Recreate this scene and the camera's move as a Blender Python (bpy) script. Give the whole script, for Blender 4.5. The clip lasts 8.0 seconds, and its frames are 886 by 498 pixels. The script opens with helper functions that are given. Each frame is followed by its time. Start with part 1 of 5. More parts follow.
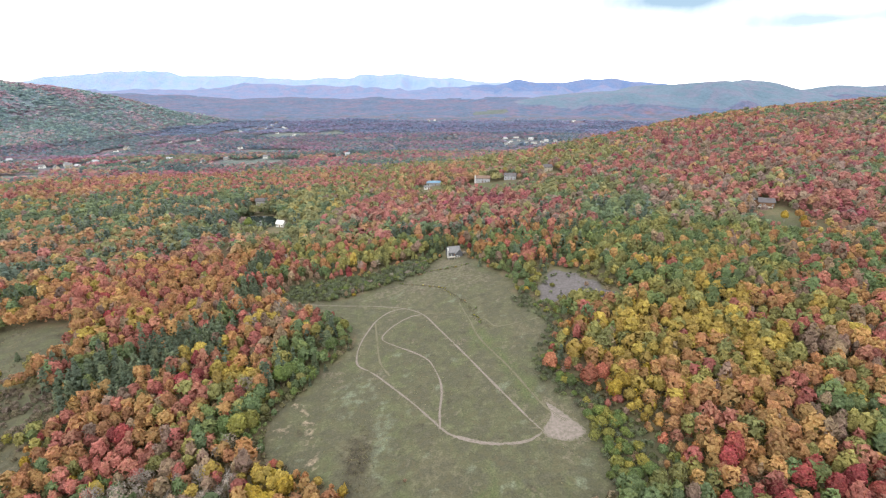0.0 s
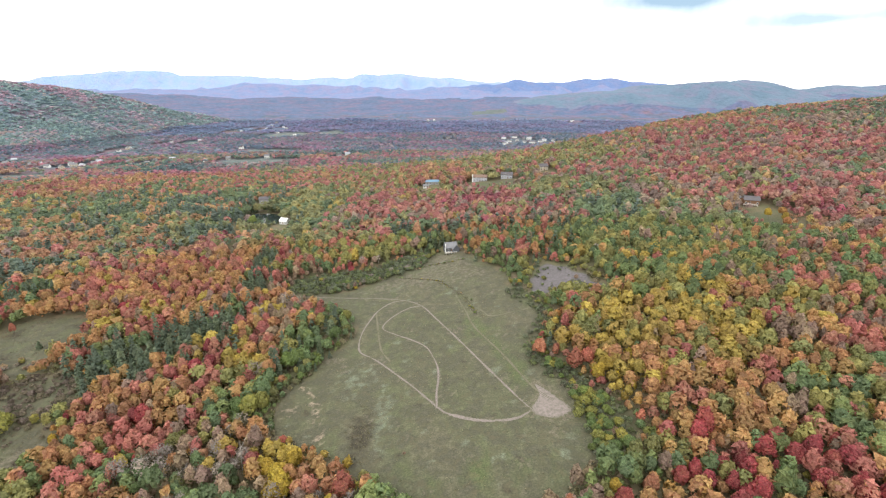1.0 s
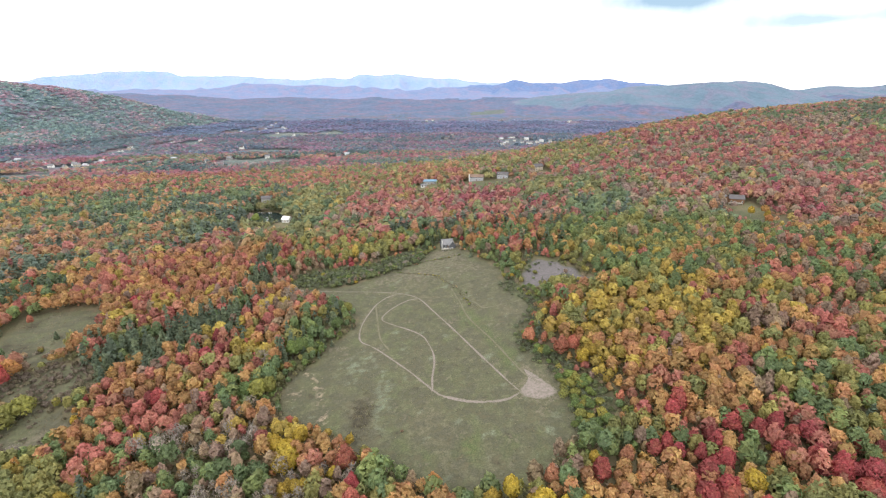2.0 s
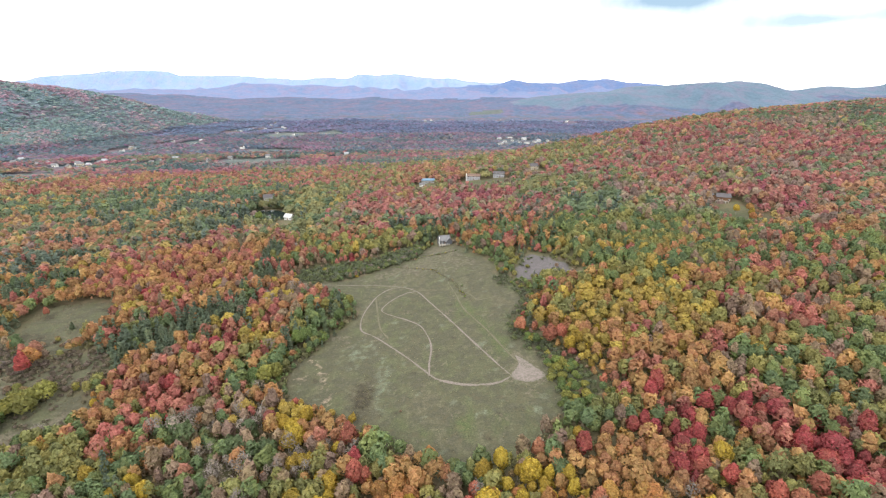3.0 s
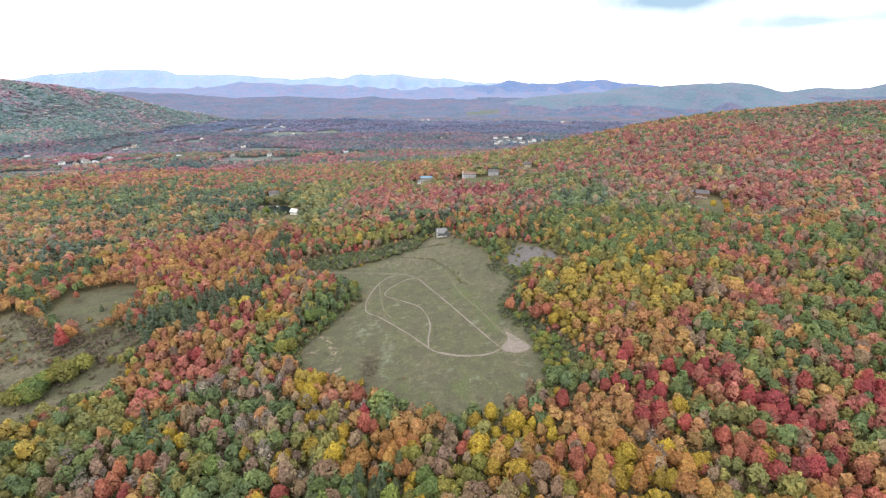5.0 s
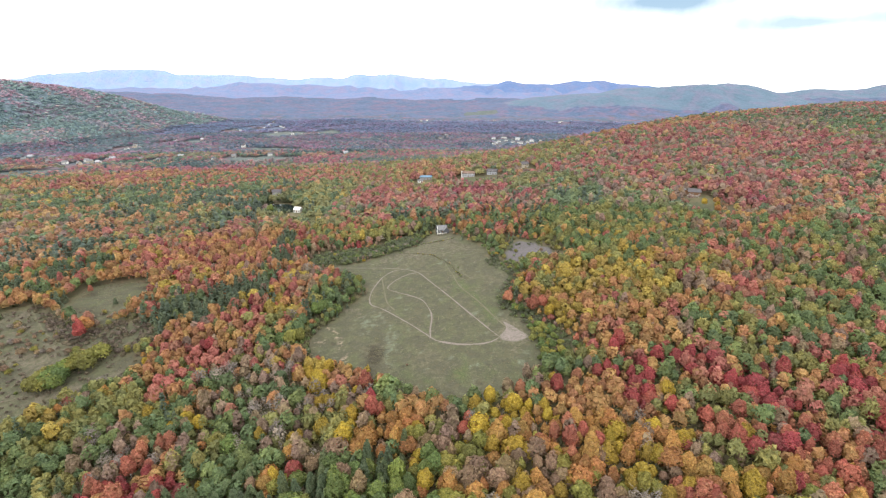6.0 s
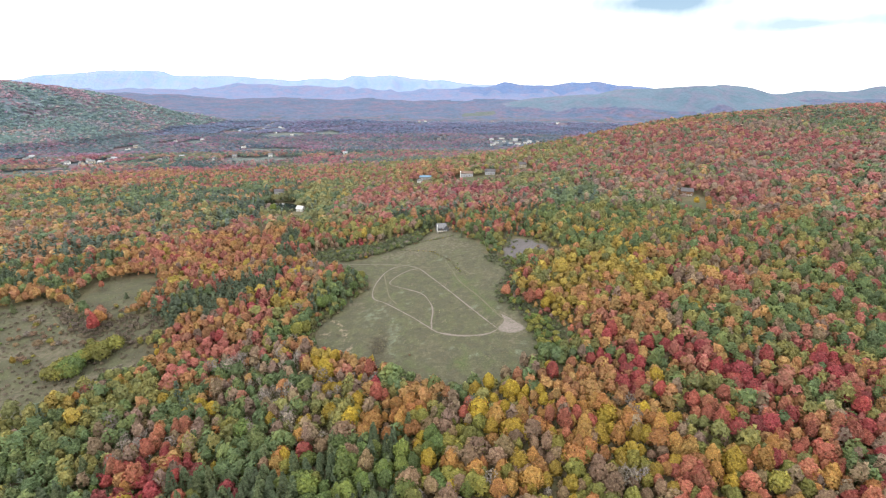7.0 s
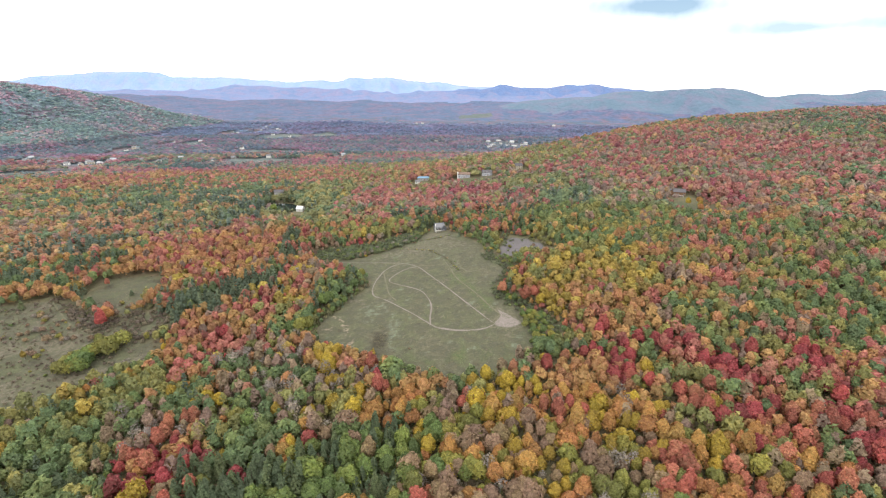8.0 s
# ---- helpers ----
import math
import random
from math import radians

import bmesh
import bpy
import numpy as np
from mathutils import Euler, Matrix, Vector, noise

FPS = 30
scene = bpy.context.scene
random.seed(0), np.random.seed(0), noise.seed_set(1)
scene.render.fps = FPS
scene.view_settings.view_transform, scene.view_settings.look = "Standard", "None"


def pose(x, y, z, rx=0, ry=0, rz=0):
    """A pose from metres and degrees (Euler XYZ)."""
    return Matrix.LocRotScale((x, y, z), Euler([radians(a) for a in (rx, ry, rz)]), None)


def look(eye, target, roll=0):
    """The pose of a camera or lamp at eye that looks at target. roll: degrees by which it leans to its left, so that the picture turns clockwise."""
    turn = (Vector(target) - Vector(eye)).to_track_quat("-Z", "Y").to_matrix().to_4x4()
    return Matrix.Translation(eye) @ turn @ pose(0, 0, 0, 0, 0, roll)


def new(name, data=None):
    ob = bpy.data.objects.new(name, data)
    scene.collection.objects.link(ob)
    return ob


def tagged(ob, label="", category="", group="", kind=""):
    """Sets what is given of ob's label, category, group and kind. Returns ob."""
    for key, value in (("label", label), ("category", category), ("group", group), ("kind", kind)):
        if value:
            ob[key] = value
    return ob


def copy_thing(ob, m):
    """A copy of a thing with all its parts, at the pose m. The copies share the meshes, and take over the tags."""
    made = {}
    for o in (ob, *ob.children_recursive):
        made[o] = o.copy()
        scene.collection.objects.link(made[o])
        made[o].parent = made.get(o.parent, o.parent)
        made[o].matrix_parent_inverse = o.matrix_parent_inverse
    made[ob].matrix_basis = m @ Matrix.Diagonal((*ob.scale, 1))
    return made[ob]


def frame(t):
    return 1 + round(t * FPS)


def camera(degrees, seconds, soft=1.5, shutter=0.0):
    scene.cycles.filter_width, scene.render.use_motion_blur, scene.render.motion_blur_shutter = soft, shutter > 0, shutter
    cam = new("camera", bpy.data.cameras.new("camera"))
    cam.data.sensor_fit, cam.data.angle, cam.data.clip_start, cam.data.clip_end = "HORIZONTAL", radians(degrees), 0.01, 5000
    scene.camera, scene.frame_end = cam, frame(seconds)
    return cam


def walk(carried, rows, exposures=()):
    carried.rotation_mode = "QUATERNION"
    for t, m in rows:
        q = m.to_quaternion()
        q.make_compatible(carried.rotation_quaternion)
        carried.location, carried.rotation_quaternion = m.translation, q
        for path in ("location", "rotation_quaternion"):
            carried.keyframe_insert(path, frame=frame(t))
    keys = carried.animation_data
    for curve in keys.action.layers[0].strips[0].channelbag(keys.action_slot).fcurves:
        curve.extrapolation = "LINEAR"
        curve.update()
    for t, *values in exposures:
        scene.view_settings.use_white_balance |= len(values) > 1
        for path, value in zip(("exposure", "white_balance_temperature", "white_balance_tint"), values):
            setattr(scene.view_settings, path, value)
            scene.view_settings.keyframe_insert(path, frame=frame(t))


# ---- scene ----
cam = camera(82.8, 8.0, soft=1.2)
METRES, EYE, TILT, LEAN, TURN = 115.0, 115.0, -17.3, 0.0, 0.0
ROWS = [
    (0.0, 0.0, 0.0, 0.0, 0.0, 0.0, -0.0),
    (0.5, 0.0042, -0.0675, -0.0121, -0.01, -0.04, 0.01),
    (1.0, 0.0109, -0.1353, -0.0245, -0.06, -0.05, 0.01),
    (1.5, 0.018, -0.2031, -0.0361, -0.12, -0.03, 0.01),
    (3.0, 0.0347, -0.403, -0.0736, -0.34, -0.06, 0.0),
    (3.5, 0.037, -0.4689, -0.0869, -0.38, -0.1, -0.04),
    (4.0, 0.0375, -0.5336, -0.1023, -0.45, -0.1, -0.08),
    (4.5, 0.0345, -0.5972, -0.1168, -0.57, -0.11, -0.1),
    (6.0, 0.0107, -0.7796, -0.1612, -0.93, -0.06, -0.12),
    (6.5, 0.0015, -0.8353, -0.1748, -1.02, -0.03, -0.13),
    (7.0, -0.0052, -0.8868, -0.1878, -1.17, 0.04, -0.11),
    (7.5, -0.0115, -0.933, -0.1996, -1.32, 0.12, -0.13),
    (8.0, -0.0158, -0.9721, -0.2101, -1.54, 0.25, -0.14),
]
walk(cam, [(t, pose(0, 0, EYE, TILT, LEAN, TURN) @ pose(METRES * x, METRES * y, METRES * z, 90 + pitch, roll, yaw)) for t, x, y, z, yaw, pitch, roll in ROWS])

# ---- world and light: a bright broken overcast ----
world = bpy.data.worlds.new("overcast")
scene.world = world
world.use_nodes = True
wn, wl = world.node_tree.nodes, world.node_tree.links
wn.clear()
sky = wn.new("ShaderNodeTexSky")
sky.sky_type, sky.sun_disc = "NISHITA", False
sky.sun_elevation, sky.sun_rotation = radians(42), radians(200)
sky_scale = wn.new("ShaderNodeMix")
sky_scale.data_type, sky_scale.blend_type = "RGBA", "MULTIPLY"
sky_scale.inputs["Factor"].default_value = 1.0
sky_scale.inputs[7].default_value = (0.11, 0.115, 0.12, 1)
wl.new(sky.outputs["Color"], sky_scale.inputs[6])
wco = wn.new("ShaderNodeTexCoord")
wno = wn.new("ShaderNodeTexNoise")
wno.inputs["Scale"].default_value, wno.inputs["Detail"].default_value = 7.0, 5.0
wl.new(wco.outputs["Generated"], wno.inputs["Vector"])


def thin_cloud(way, spread, depth):
    """1 where the cover is whole, less in a thin streak round the way given."""
    off = wn.new("ShaderNodeVectorMath")
    off.operation = "SUBTRACT"
    off.inputs[1].default_value = way
    wl.new(wco.outputs["Generated"], off.inputs[0])
    size = wn.new("ShaderNodeVectorMath")
    size.operation = "DIVIDE"
    size.inputs[1].default_value = spread
    wl.new(off.outputs["Vector"], size.inputs[0])
    far_off = wn.new("ShaderNodeVectorMath")
    far_off.operation = "LENGTH"
    wl.new(size.outputs["Vector"], far_off.inputs[0])
    ragged = wn.new("ShaderNodeMath")
    ragged.operation = "MULTIPLY_ADD"
    ragged.inputs[1].default_value = 1.5
    wl.new(wno.outputs["Fac"], ragged.inputs[0])
    wl.new(far_off.outputs["Value"], ragged.inputs[2])
    cover = wn.new("ShaderNodeMapRange")
    cover.inputs["From Min"].default_value, cover.inputs["From Max"].default_value = 1.0, 1.9
    cover.inputs["To Min"].default_value, cover.inputs["To Max"].default_value = 1 - depth, 1.0
    wl.new(ragged.outputs["Value"], cover.inputs["Value"])
    return cover.outputs["Result"]


whole = wn.new("ShaderNodeMath")
whole.operation = "MULTIPLY"
wl.new(thin_cloud((0.385, 0.911, 0.146), (0.25, 0.16, 0.040), 0.97), whole.inputs[0])
wl.new(thin_cloud((0.575, 0.811, 0.104), (0.27, 0.20, 0.030), 0.88), whole.inputs[1])
cloud = wn.new("ShaderNodeMix")
cloud.data_type = "RGBA"
cloud.inputs[7].default_value = (2.35, 2.35, 2.28, 1)
wl.new(whole.outputs["Value"], cloud.inputs["Factor"])
wl.new(sky_scale.outputs[2], cloud.inputs[6])
wbg = wn.new("ShaderNodeBackground")
wbg.inputs["Strength"].default_value = 1.0
wl.new(cloud.outputs[2], wbg.inputs["Color"])
wout = wn.new("ShaderNodeOutputWorld")
wl.new(wbg.outputs["Background"], wout.inputs["Surface"])

sun_data = bpy.data.lights.new("sun", "SUN")
sun_data.energy, sun_data.angle, sun_data.color = 1.25, radians(14), (1.0, 0.95, 0.88)
sun = new("sun", sun_data)
sun.matrix_world = look((-120, -160, 300), (0, 200, 0))
scene.view_settings.exposure = 0.0


# ---- materials ----
def material(name, rough=0.85):
    m = bpy.data.materials.new(name)
    m.use_nodes = True
    b = m.node_tree.nodes["Principled BSDF"]
    b.inputs["Roughness"].default_value = rough
    b.inputs["Specular IOR Level"].default_value = 0.25
    return m, m.node_tree.nodes, m.node_tree.links, b


def mixer(nodes, links, fac, a, b, blend="MIX"):
    """A colour mix; each of fac, a and b is a value, a colour or a socket."""
    n = nodes.new("ShaderNodeMix")
    n.data_type, n.blend_type = "RGBA", blend
    for socket, value in ((n.inputs["Factor"], fac), (n.inputs[6], a), (n.inputs[7], b)):
        if isinstance(value, bpy.types.NodeSocket):
            links.new(value, socket)
        elif isinstance(value, tuple):
            socket.default_value = (*value, 1)
        else:
            socket.default_value = value
    return n.outputs[2]


def noise_of(nodes, links, scale, detail=4.0, low=0.35, high=0.65, stretch=(1, 1, 1)):
    """World-sized noise, spread to 0..1."""
    geo = nodes.new("ShaderNodeNewGeometry")
    mp = nodes.new("ShaderNodeMapping")
    mp.inputs["Scale"].default_value = stretch
    links.new(geo.outputs["Position"], mp.inputs["Vector"])
    n = nodes.new("ShaderNodeTexNoise")
    n.inputs["Scale"].default_value, n.inputs["Detail"].default_value = scale, detail
    links.new(mp.outputs["Vector"], n.inputs["Vector"])
    r = nodes.new("ShaderNodeMapRange")
    r.inputs["From Min"].default_value, r.inputs["From Max"].default_value = low, high
    links.new(n.outputs["Fac"], r.inputs["Value"])
    return r.outputs["Result"]


def bump(nodes, links, bsdf, socket, strength, distance):
    n = nodes.new("ShaderNodeBump")
    n.inputs["Strength"].default_value, n.inputs["Distance"].default_value = strength, distance
    links.new(socket, n.inputs["Height"])
    links.new(n.outputs["Normal"], bsdf.inputs["Normal"])


def attribute(nodes, name):
    n = nodes.new("ShaderNodeAttribute")
    n.attribute_name = name
    return n.outputs["Fac"]


# leaf colours of each kind: two ends of its range, then a rarer third
LEAF = {
    "crimson": ((0.41, 0.048, 0.078), (0.30, 0.040, 0.066), (0.46, 0.095, 0.085)),
    "red": ((0.49, 0.150, 0.108), (0.42, 0.100, 0.085), (0.52, 0.225, 0.130)),
    "orange": ((0.50, 0.250, 0.075), (0.45, 0.185, 0.075), (0.52, 0.320, 0.090)),
    "yellow": ((0.47, 0.325, 0.034), (0.38, 0.255, 0.034), (0.53, 0.400, 0.045)),
    "olive": ((0.28, 0.270, 0.055), (0.21, 0.225, 0.055), (0.37, 0.320, 0.062)),
    "green": ((0.140, 0.215, 0.055), (0.105, 0.175, 0.056), (0.215, 0.265, 0.056)),
    "brown": ((0.35, 0.230, 0.145), (0.30, 0.180, 0.140), (0.38, 0.275, 0.140)),
    "pine": ((0.112, 0.165, 0.084), (0.085, 0.135, 0.080), (0.148, 0.190, 0.082)),
    "bare": ((0.32, 0.270, 0.245), (0.28, 0.228, 0.228), (0.36, 0.295, 0.235)),
    "brush": ((0.19, 0.180, 0.085), (0.22, 0.165, 0.120), (0.15, 0.175, 0.072)),
    "thicket": ((0.108, 0.148, 0.082), (0.135, 0.152, 0.112), (0.165, 0.205, 0.070)),
    "heath": ((0.200, 0.150, 0.130), (0.165, 0.120, 0.118), (0.215, 0.185, 0.120)),
}
HAZE_TINT = {"valley": (0.166, 0.212, 0.385), "hill": (0.215, 0.285, 0.400)}    # distance haze, painted into the leaf colours of far woods


def leaf_material(kind, far=0.0, joined=True, side="valley", gain=1.0):
    m, n, l, b = material("leaves_" + kind + ("_woods" if joined else ""), 0.75)
    # far is the share of distance haze mixed into the leaf colours
    first, second, third = [tuple((c * (1 - far) + d * far) * gain for c, d in zip(col, HAZE_TINT[side])) for col in LEAF[kind]]
    if joined:
        tone = attribute(n, "tone")
    else:
        tone = n.new("ShaderNodeObjectInfo").outputs["Random"]
    ramp = n.new("ShaderNodeValToRGB")
    e = ramp.color_ramp.elements
    e[0].color, e[1].color = (*second, 1), (*third, 1)
    e.new(0.55).color = (*first, 1)
    island = n.new("ShaderNodeNewGeometry").outputs["Random Per Island"]
    # sprays of one crown turn unevenly
    turn = n.new("ShaderNodeMath")
    turn.operation = "FRACT"
    many = n.new("ShaderNodeMath")
    many.operation, many.inputs[1].default_value = "MULTIPLY", 37.0
    l.new(island, many.inputs[0])
    l.new(many.outputs["Value"], turn.inputs[0])
    shift = n.new("ShaderNodeMath")
    shift.operation, shift.inputs[1].default_value, shift.use_clamp = "MULTIPLY_ADD", 0.5, True
    lower = n.new("ShaderNodeMath")
    lower.operation, lower.inputs[1].default_value = "SUBTRACT", 0.25
    l.new(tone, lower.inputs[0])
    l.new(turn.outputs["Value"], shift.inputs[0])
    l.new(lower.outputs["Value"], shift.inputs[2])
    l.new(shift.outputs["Value"], ramp.inputs["Fac"])
    vary = n.new("ShaderNodeMapRange")
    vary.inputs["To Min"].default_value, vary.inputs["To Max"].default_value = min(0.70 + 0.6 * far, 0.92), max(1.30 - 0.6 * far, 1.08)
    l.new(island, vary.inputs["Value"])
    # some trees are fuller and darker than their neighbours
    many_trees = n.new("ShaderNodeMath")
    many_trees.operation, many_trees.inputs[1].default_value = "MULTIPLY", 7.3
    l.new(tone, many_trees.inputs[0])
    one_tree = n.new("ShaderNodeMath")
    one_tree.operation = "FRACT"
    l.new(many_trees.outputs["Value"], one_tree.inputs[0])
    full = n.new("ShaderNodeMapRange")
    full.inputs["To Min"].default_value, full.inputs["To Max"].default_value = 0.74, 1.26
    l.new(one_tree.outputs["Value"], full.inputs["Value"])
    value = n.new("ShaderNodeMath")
    value.operation = "MULTIPLY"
    l.new(vary.outputs["Result"], value.inputs[0])
    l.new(full.outputs["Result"], value.inputs[1])
    grey = n.new("ShaderNodeCombineColor")
    for i in range(3):
        l.new(value.outputs["Value"], grey.inputs[i])
    col = mixer(n, l, 1.0, ramp.outputs["Color"], grey.outputs["Color"], "MULTIPLY")
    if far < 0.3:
        # clump shading painted into the colour: noise darkens hollows and lightens tufts
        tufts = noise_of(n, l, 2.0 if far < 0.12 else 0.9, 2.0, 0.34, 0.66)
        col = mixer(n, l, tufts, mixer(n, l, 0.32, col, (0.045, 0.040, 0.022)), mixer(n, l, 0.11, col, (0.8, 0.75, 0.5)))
        bump(n, l, b, tufts, 0.5, 0.35)
    l.new(col, b.inputs["Base Color"])
    tr = n.new("ShaderNodeBsdfTranslucent")
    l.new(col, tr.inputs["Color"])
    mx = n.new("ShaderNodeMixShader")
    mx.inputs["Fac"].default_value = 0.48
    l.new(b.outputs["BSDF"], mx.inputs[1])
    l.new(tr.outputs["BSDF"], mx.inputs[2])
    l.new(mx.outputs["Shader"], n["Material Output"].inputs["Surface"])
    return m


def plain(name, colour, rough=0.8, other=None, scale=1.0, metal=0.0):
    """A weathered surface: two tones in patches and a fine grain."""
    m, n, l, b = material(name, rough)
    b.inputs["Metallic"].default_value = metal
    other = other or tuple(c * 0.72 for c in colour)
    patches = noise_of(n, l, 0.4 * scale, 5.0)
    grain = noise_of(n, l, 9.0 * scale, 3.0)
    col = mixer(n, l, patches, colour, other)
    col = mixer(n, l, grain, col, tuple(c * 0.85 for c in other))
    l.new(col, b.inputs["Base Color"])
    bump(n, l, b, grain, 0.3, 0.02)
    return m


bark = plain("bark", (0.16, 0.13, 0.11), 0.9, (0.09, 0.07, 0.06), 2.0)
pale_bark = plain("pale_bark", (0.42, 0.39, 0.36), 0.85, (0.27, 0.24, 0.22), 2.0)
white_wall = plain("white_clapboard", (0.76, 0.76, 0.74), 0.6, (0.66, 0.66, 0.65))
# white walls greyed in the colour for distance haze and facade shade
dimmed_wall = plain("dimmed_white_wall", (0.40, 0.41, 0.44), 0.7, (0.31, 0.32, 0.36))
cream_wall = plain("cream_clapboard", (0.58, 0.52, 0.42), 0.6)
grey_wall = plain("grey_shingle_wall", (0.36, 0.36, 0.36), 0.75)
slate_wall = plain("slate_grey_wall", (0.115, 0.12, 0.135), 0.75)
brown_wall = plain("brown_log_wall", (0.20, 0.11, 0.065), 0.75)
grey_roof = plain("grey_shingles", (0.22, 0.22, 0.235), 0.8)
dark_roof = plain("dark_shingles", (0.13, 0.12, 0.13), 0.8)
brown_roof = plain("brown_shingles", (0.22, 0.15, 0.12), 0.8)
blue_roof = plain("blue_metal_roof", (0.15, 0.27, 0.39), 0.5, (0.13, 0.23, 0.33))
pane_glass = plain("window_glass", (0.03, 0.035, 0.04), 0.12)
deck_wood = plain("deck_wood", (0.42, 0.38, 0.33), 0.8)
brick = plain("chimney_brick", (0.26, 0.13, 0.10), 0.85)


def track_material(name, colour, other, hold):
    """Trodden soil that thins out into grass towards the sides."""
    m, n, l, b = material(name, 0.95)
    fine, big = noise_of(n, l, 0.9, 6.0, 0.35, 0.65), noise_of(n, l, 0.12, 5.0, 0.38, 0.62)
    soil = mixer(n, l, fine, colour, other)
    grown = mixer(n, l, fine, (0.070, 0.073, 0.040), (0.105, 0.100, 0.064))
    add = n.new("ShaderNodeMath")
    add.operation = "MULTIPLY_ADD"
    add.inputs[1].default_value = 0.9
    l.new(fine, add.inputs[0])
    l.new(attribute(n, "trodden"), add.inputs[2])
    more = n.new("ShaderNodeMath")
    more.operation = "MULTIPLY_ADD"
    more.inputs[1].default_value = 0.7
    l.new(big, more.inputs[0])
    l.new(add.outputs["Value"], more.inputs[2])
    share = n.new("ShaderNodeMapRange")
    share.inputs["From Min"].default_value, share.inputs["From Max"].default_value = hold, hold + 0.55
    l.new(more.outputs["Value"], share.inputs["Value"])
    l.new(mixer(n, l, share.outputs["Result"], grown, soil), b.inputs["Base Color"])
    bump(n, l, b, fine, 0.4, 0.08)
    return m


dirt_track = track_material("dirt_track", (0.205, 0.172, 0.160), (0.135, 0.118, 0.100), 0.9)
grown_track = track_material("grown_track", (0.140, 0.126, 0.090), (0.105, 0.098, 0.066), 1.15)
gravel_flat = track_material("gravel_flat", (0.135, 0.120, 0.130), (0.080, 0.074, 0.072), 0.85)

water_mat, n_, l_, b_ = material("pond_water", 0.07)
b_.inputs["Base Color"].default_value = (0.02, 0.03, 0.03, 1)
b_.inputs["Specular IOR Level"].default_value = 0.28
bump(n_, l_, b_, noise_of(n_, l_, 0.8, 2.0), 0.05, 0.05)


def ground_material():
    """Forest floor, meadow grass, trodden grass and bare soil, by the sheet's own masks."""
    m, n, l, b = material("ground", 0.95)
    floor_ = mixer(n, l, noise_of(n, l, 0.12, 5.0), (0.135, 0.105, 0.068), (0.100, 0.100, 0.052))
    broad = noise_of(n, l, 0.025, 5.0, 0.40, 0.60)
    streak = noise_of(n, l, 0.08, 6.0, 0.38, 0.64, (1.0, 0.5, 1.0))
    clumps = noise_of(n, l, 0.16, 8.0, 0.45, 0.57)
    fine = noise_of(n, l, 0.45, 8.0, 0.38, 0.62)
    torn = noise_of(n, l, 0.22, 8.0, 0.36, 0.64)
    specks = noise_of(n, l, 1.6, 4.0, 0.36, 0.64)
    grass = mixer(n, l, broad, (0.081, 0.085, 0.050), (0.119, 0.104, 0.072))
    grass = mixer(n, l, streak, grass, (0.086, 0.104, 0.047))
    grass = mixer(n, l, clumps, mixer(n, l, 0.80, grass, (0.050, 0.047, 0.038)), grass)
    grass = mixer(n, l, fine, mixer(n, l, 0.62, grass, (0.050, 0.052, 0.030)), mixer(n, l, 0.22, grass, (0.150, 0.140, 0.092)))
    grass = mixer(n, l, specks, mixer(n, l, 0.52, grass, (0.042, 0.044, 0.027)), mixer(n, l, 0.15, grass, (0.160, 0.150, 0.100)))
    for name, colour in (("green", (0.080, 0.098, 0.042)), ("pale", (0.148, 0.166, 0.118)), ("dark", (0.046, 0.040, 0.028)),
                         ("worn", (0.138, 0.120, 0.088)), ("bare", (0.27, 0.215, 0.160))):
        sway = n.new("ShaderNodeMath")
        sway.operation, sway.inputs[1].default_value = "MULTIPLY_ADD", 0.75
        l.new(streak if name == "green" else torn if name in ("pale", "dark") else fine, sway.inputs[0])
        l.new(attribute(n, name), sway.inputs[2])
        mask = n.new("ShaderNodeMapRange")
        mask.inputs["From Min"].default_value, mask.inputs["From Max"].default_value = 0.80, 1.40
        mask.inputs["To Max"].default_value = 0.9
        l.new(sway.outputs["Value"], mask.inputs["Value"])
        tint = mixer(n, l, specks, tuple(c * 0.62 for c in colour), tuple(c * 1.12 for c in colour))
        grass = mixer(n, l, mask.outputs["Result"], grass, tint)
    edge = n.new("ShaderNodeMath")
    edge.operation = "MULTIPLY_ADD"
    edge.inputs[1].default_value, edge.inputs[2].default_value = 0.5, -0.25
    l.new(fine, edge.inputs[0])
    both = n.new("ShaderNodeMath")
    both.operation, both.use_clamp = "ADD", True
    l.new(edge.outputs["Value"], both.inputs[0])
    l.new(attribute(n, "meadow"), both.inputs[1])
    col = mixer(n, l, both.outputs["Value"], floor_, grass)
    l.new(col, b.inputs["Base Color"])
    bump(n, l, b, fine, 0.6, 0.25)
    return m


def hazed_land_material(name, a, b_col, c, mottle=0.55):
    m, n, l, b = material(name, 0.95)
    col = mixer(n, l, noise_of(n, l, 0.007, 8.0, 0.44, 0.56), a, b_col)
    col = mixer(n, l, noise_of(n, l, 0.012, 8.0, 0.45, 0.62), col, c)
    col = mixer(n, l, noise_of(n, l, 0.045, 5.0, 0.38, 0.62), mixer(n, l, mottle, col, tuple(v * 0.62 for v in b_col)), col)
    l.new(col, b.inputs["Base Color"])
    bump(n, l, b, noise_of(n, l, 0.05, 4.0), 0.5, 12.0)
    return m


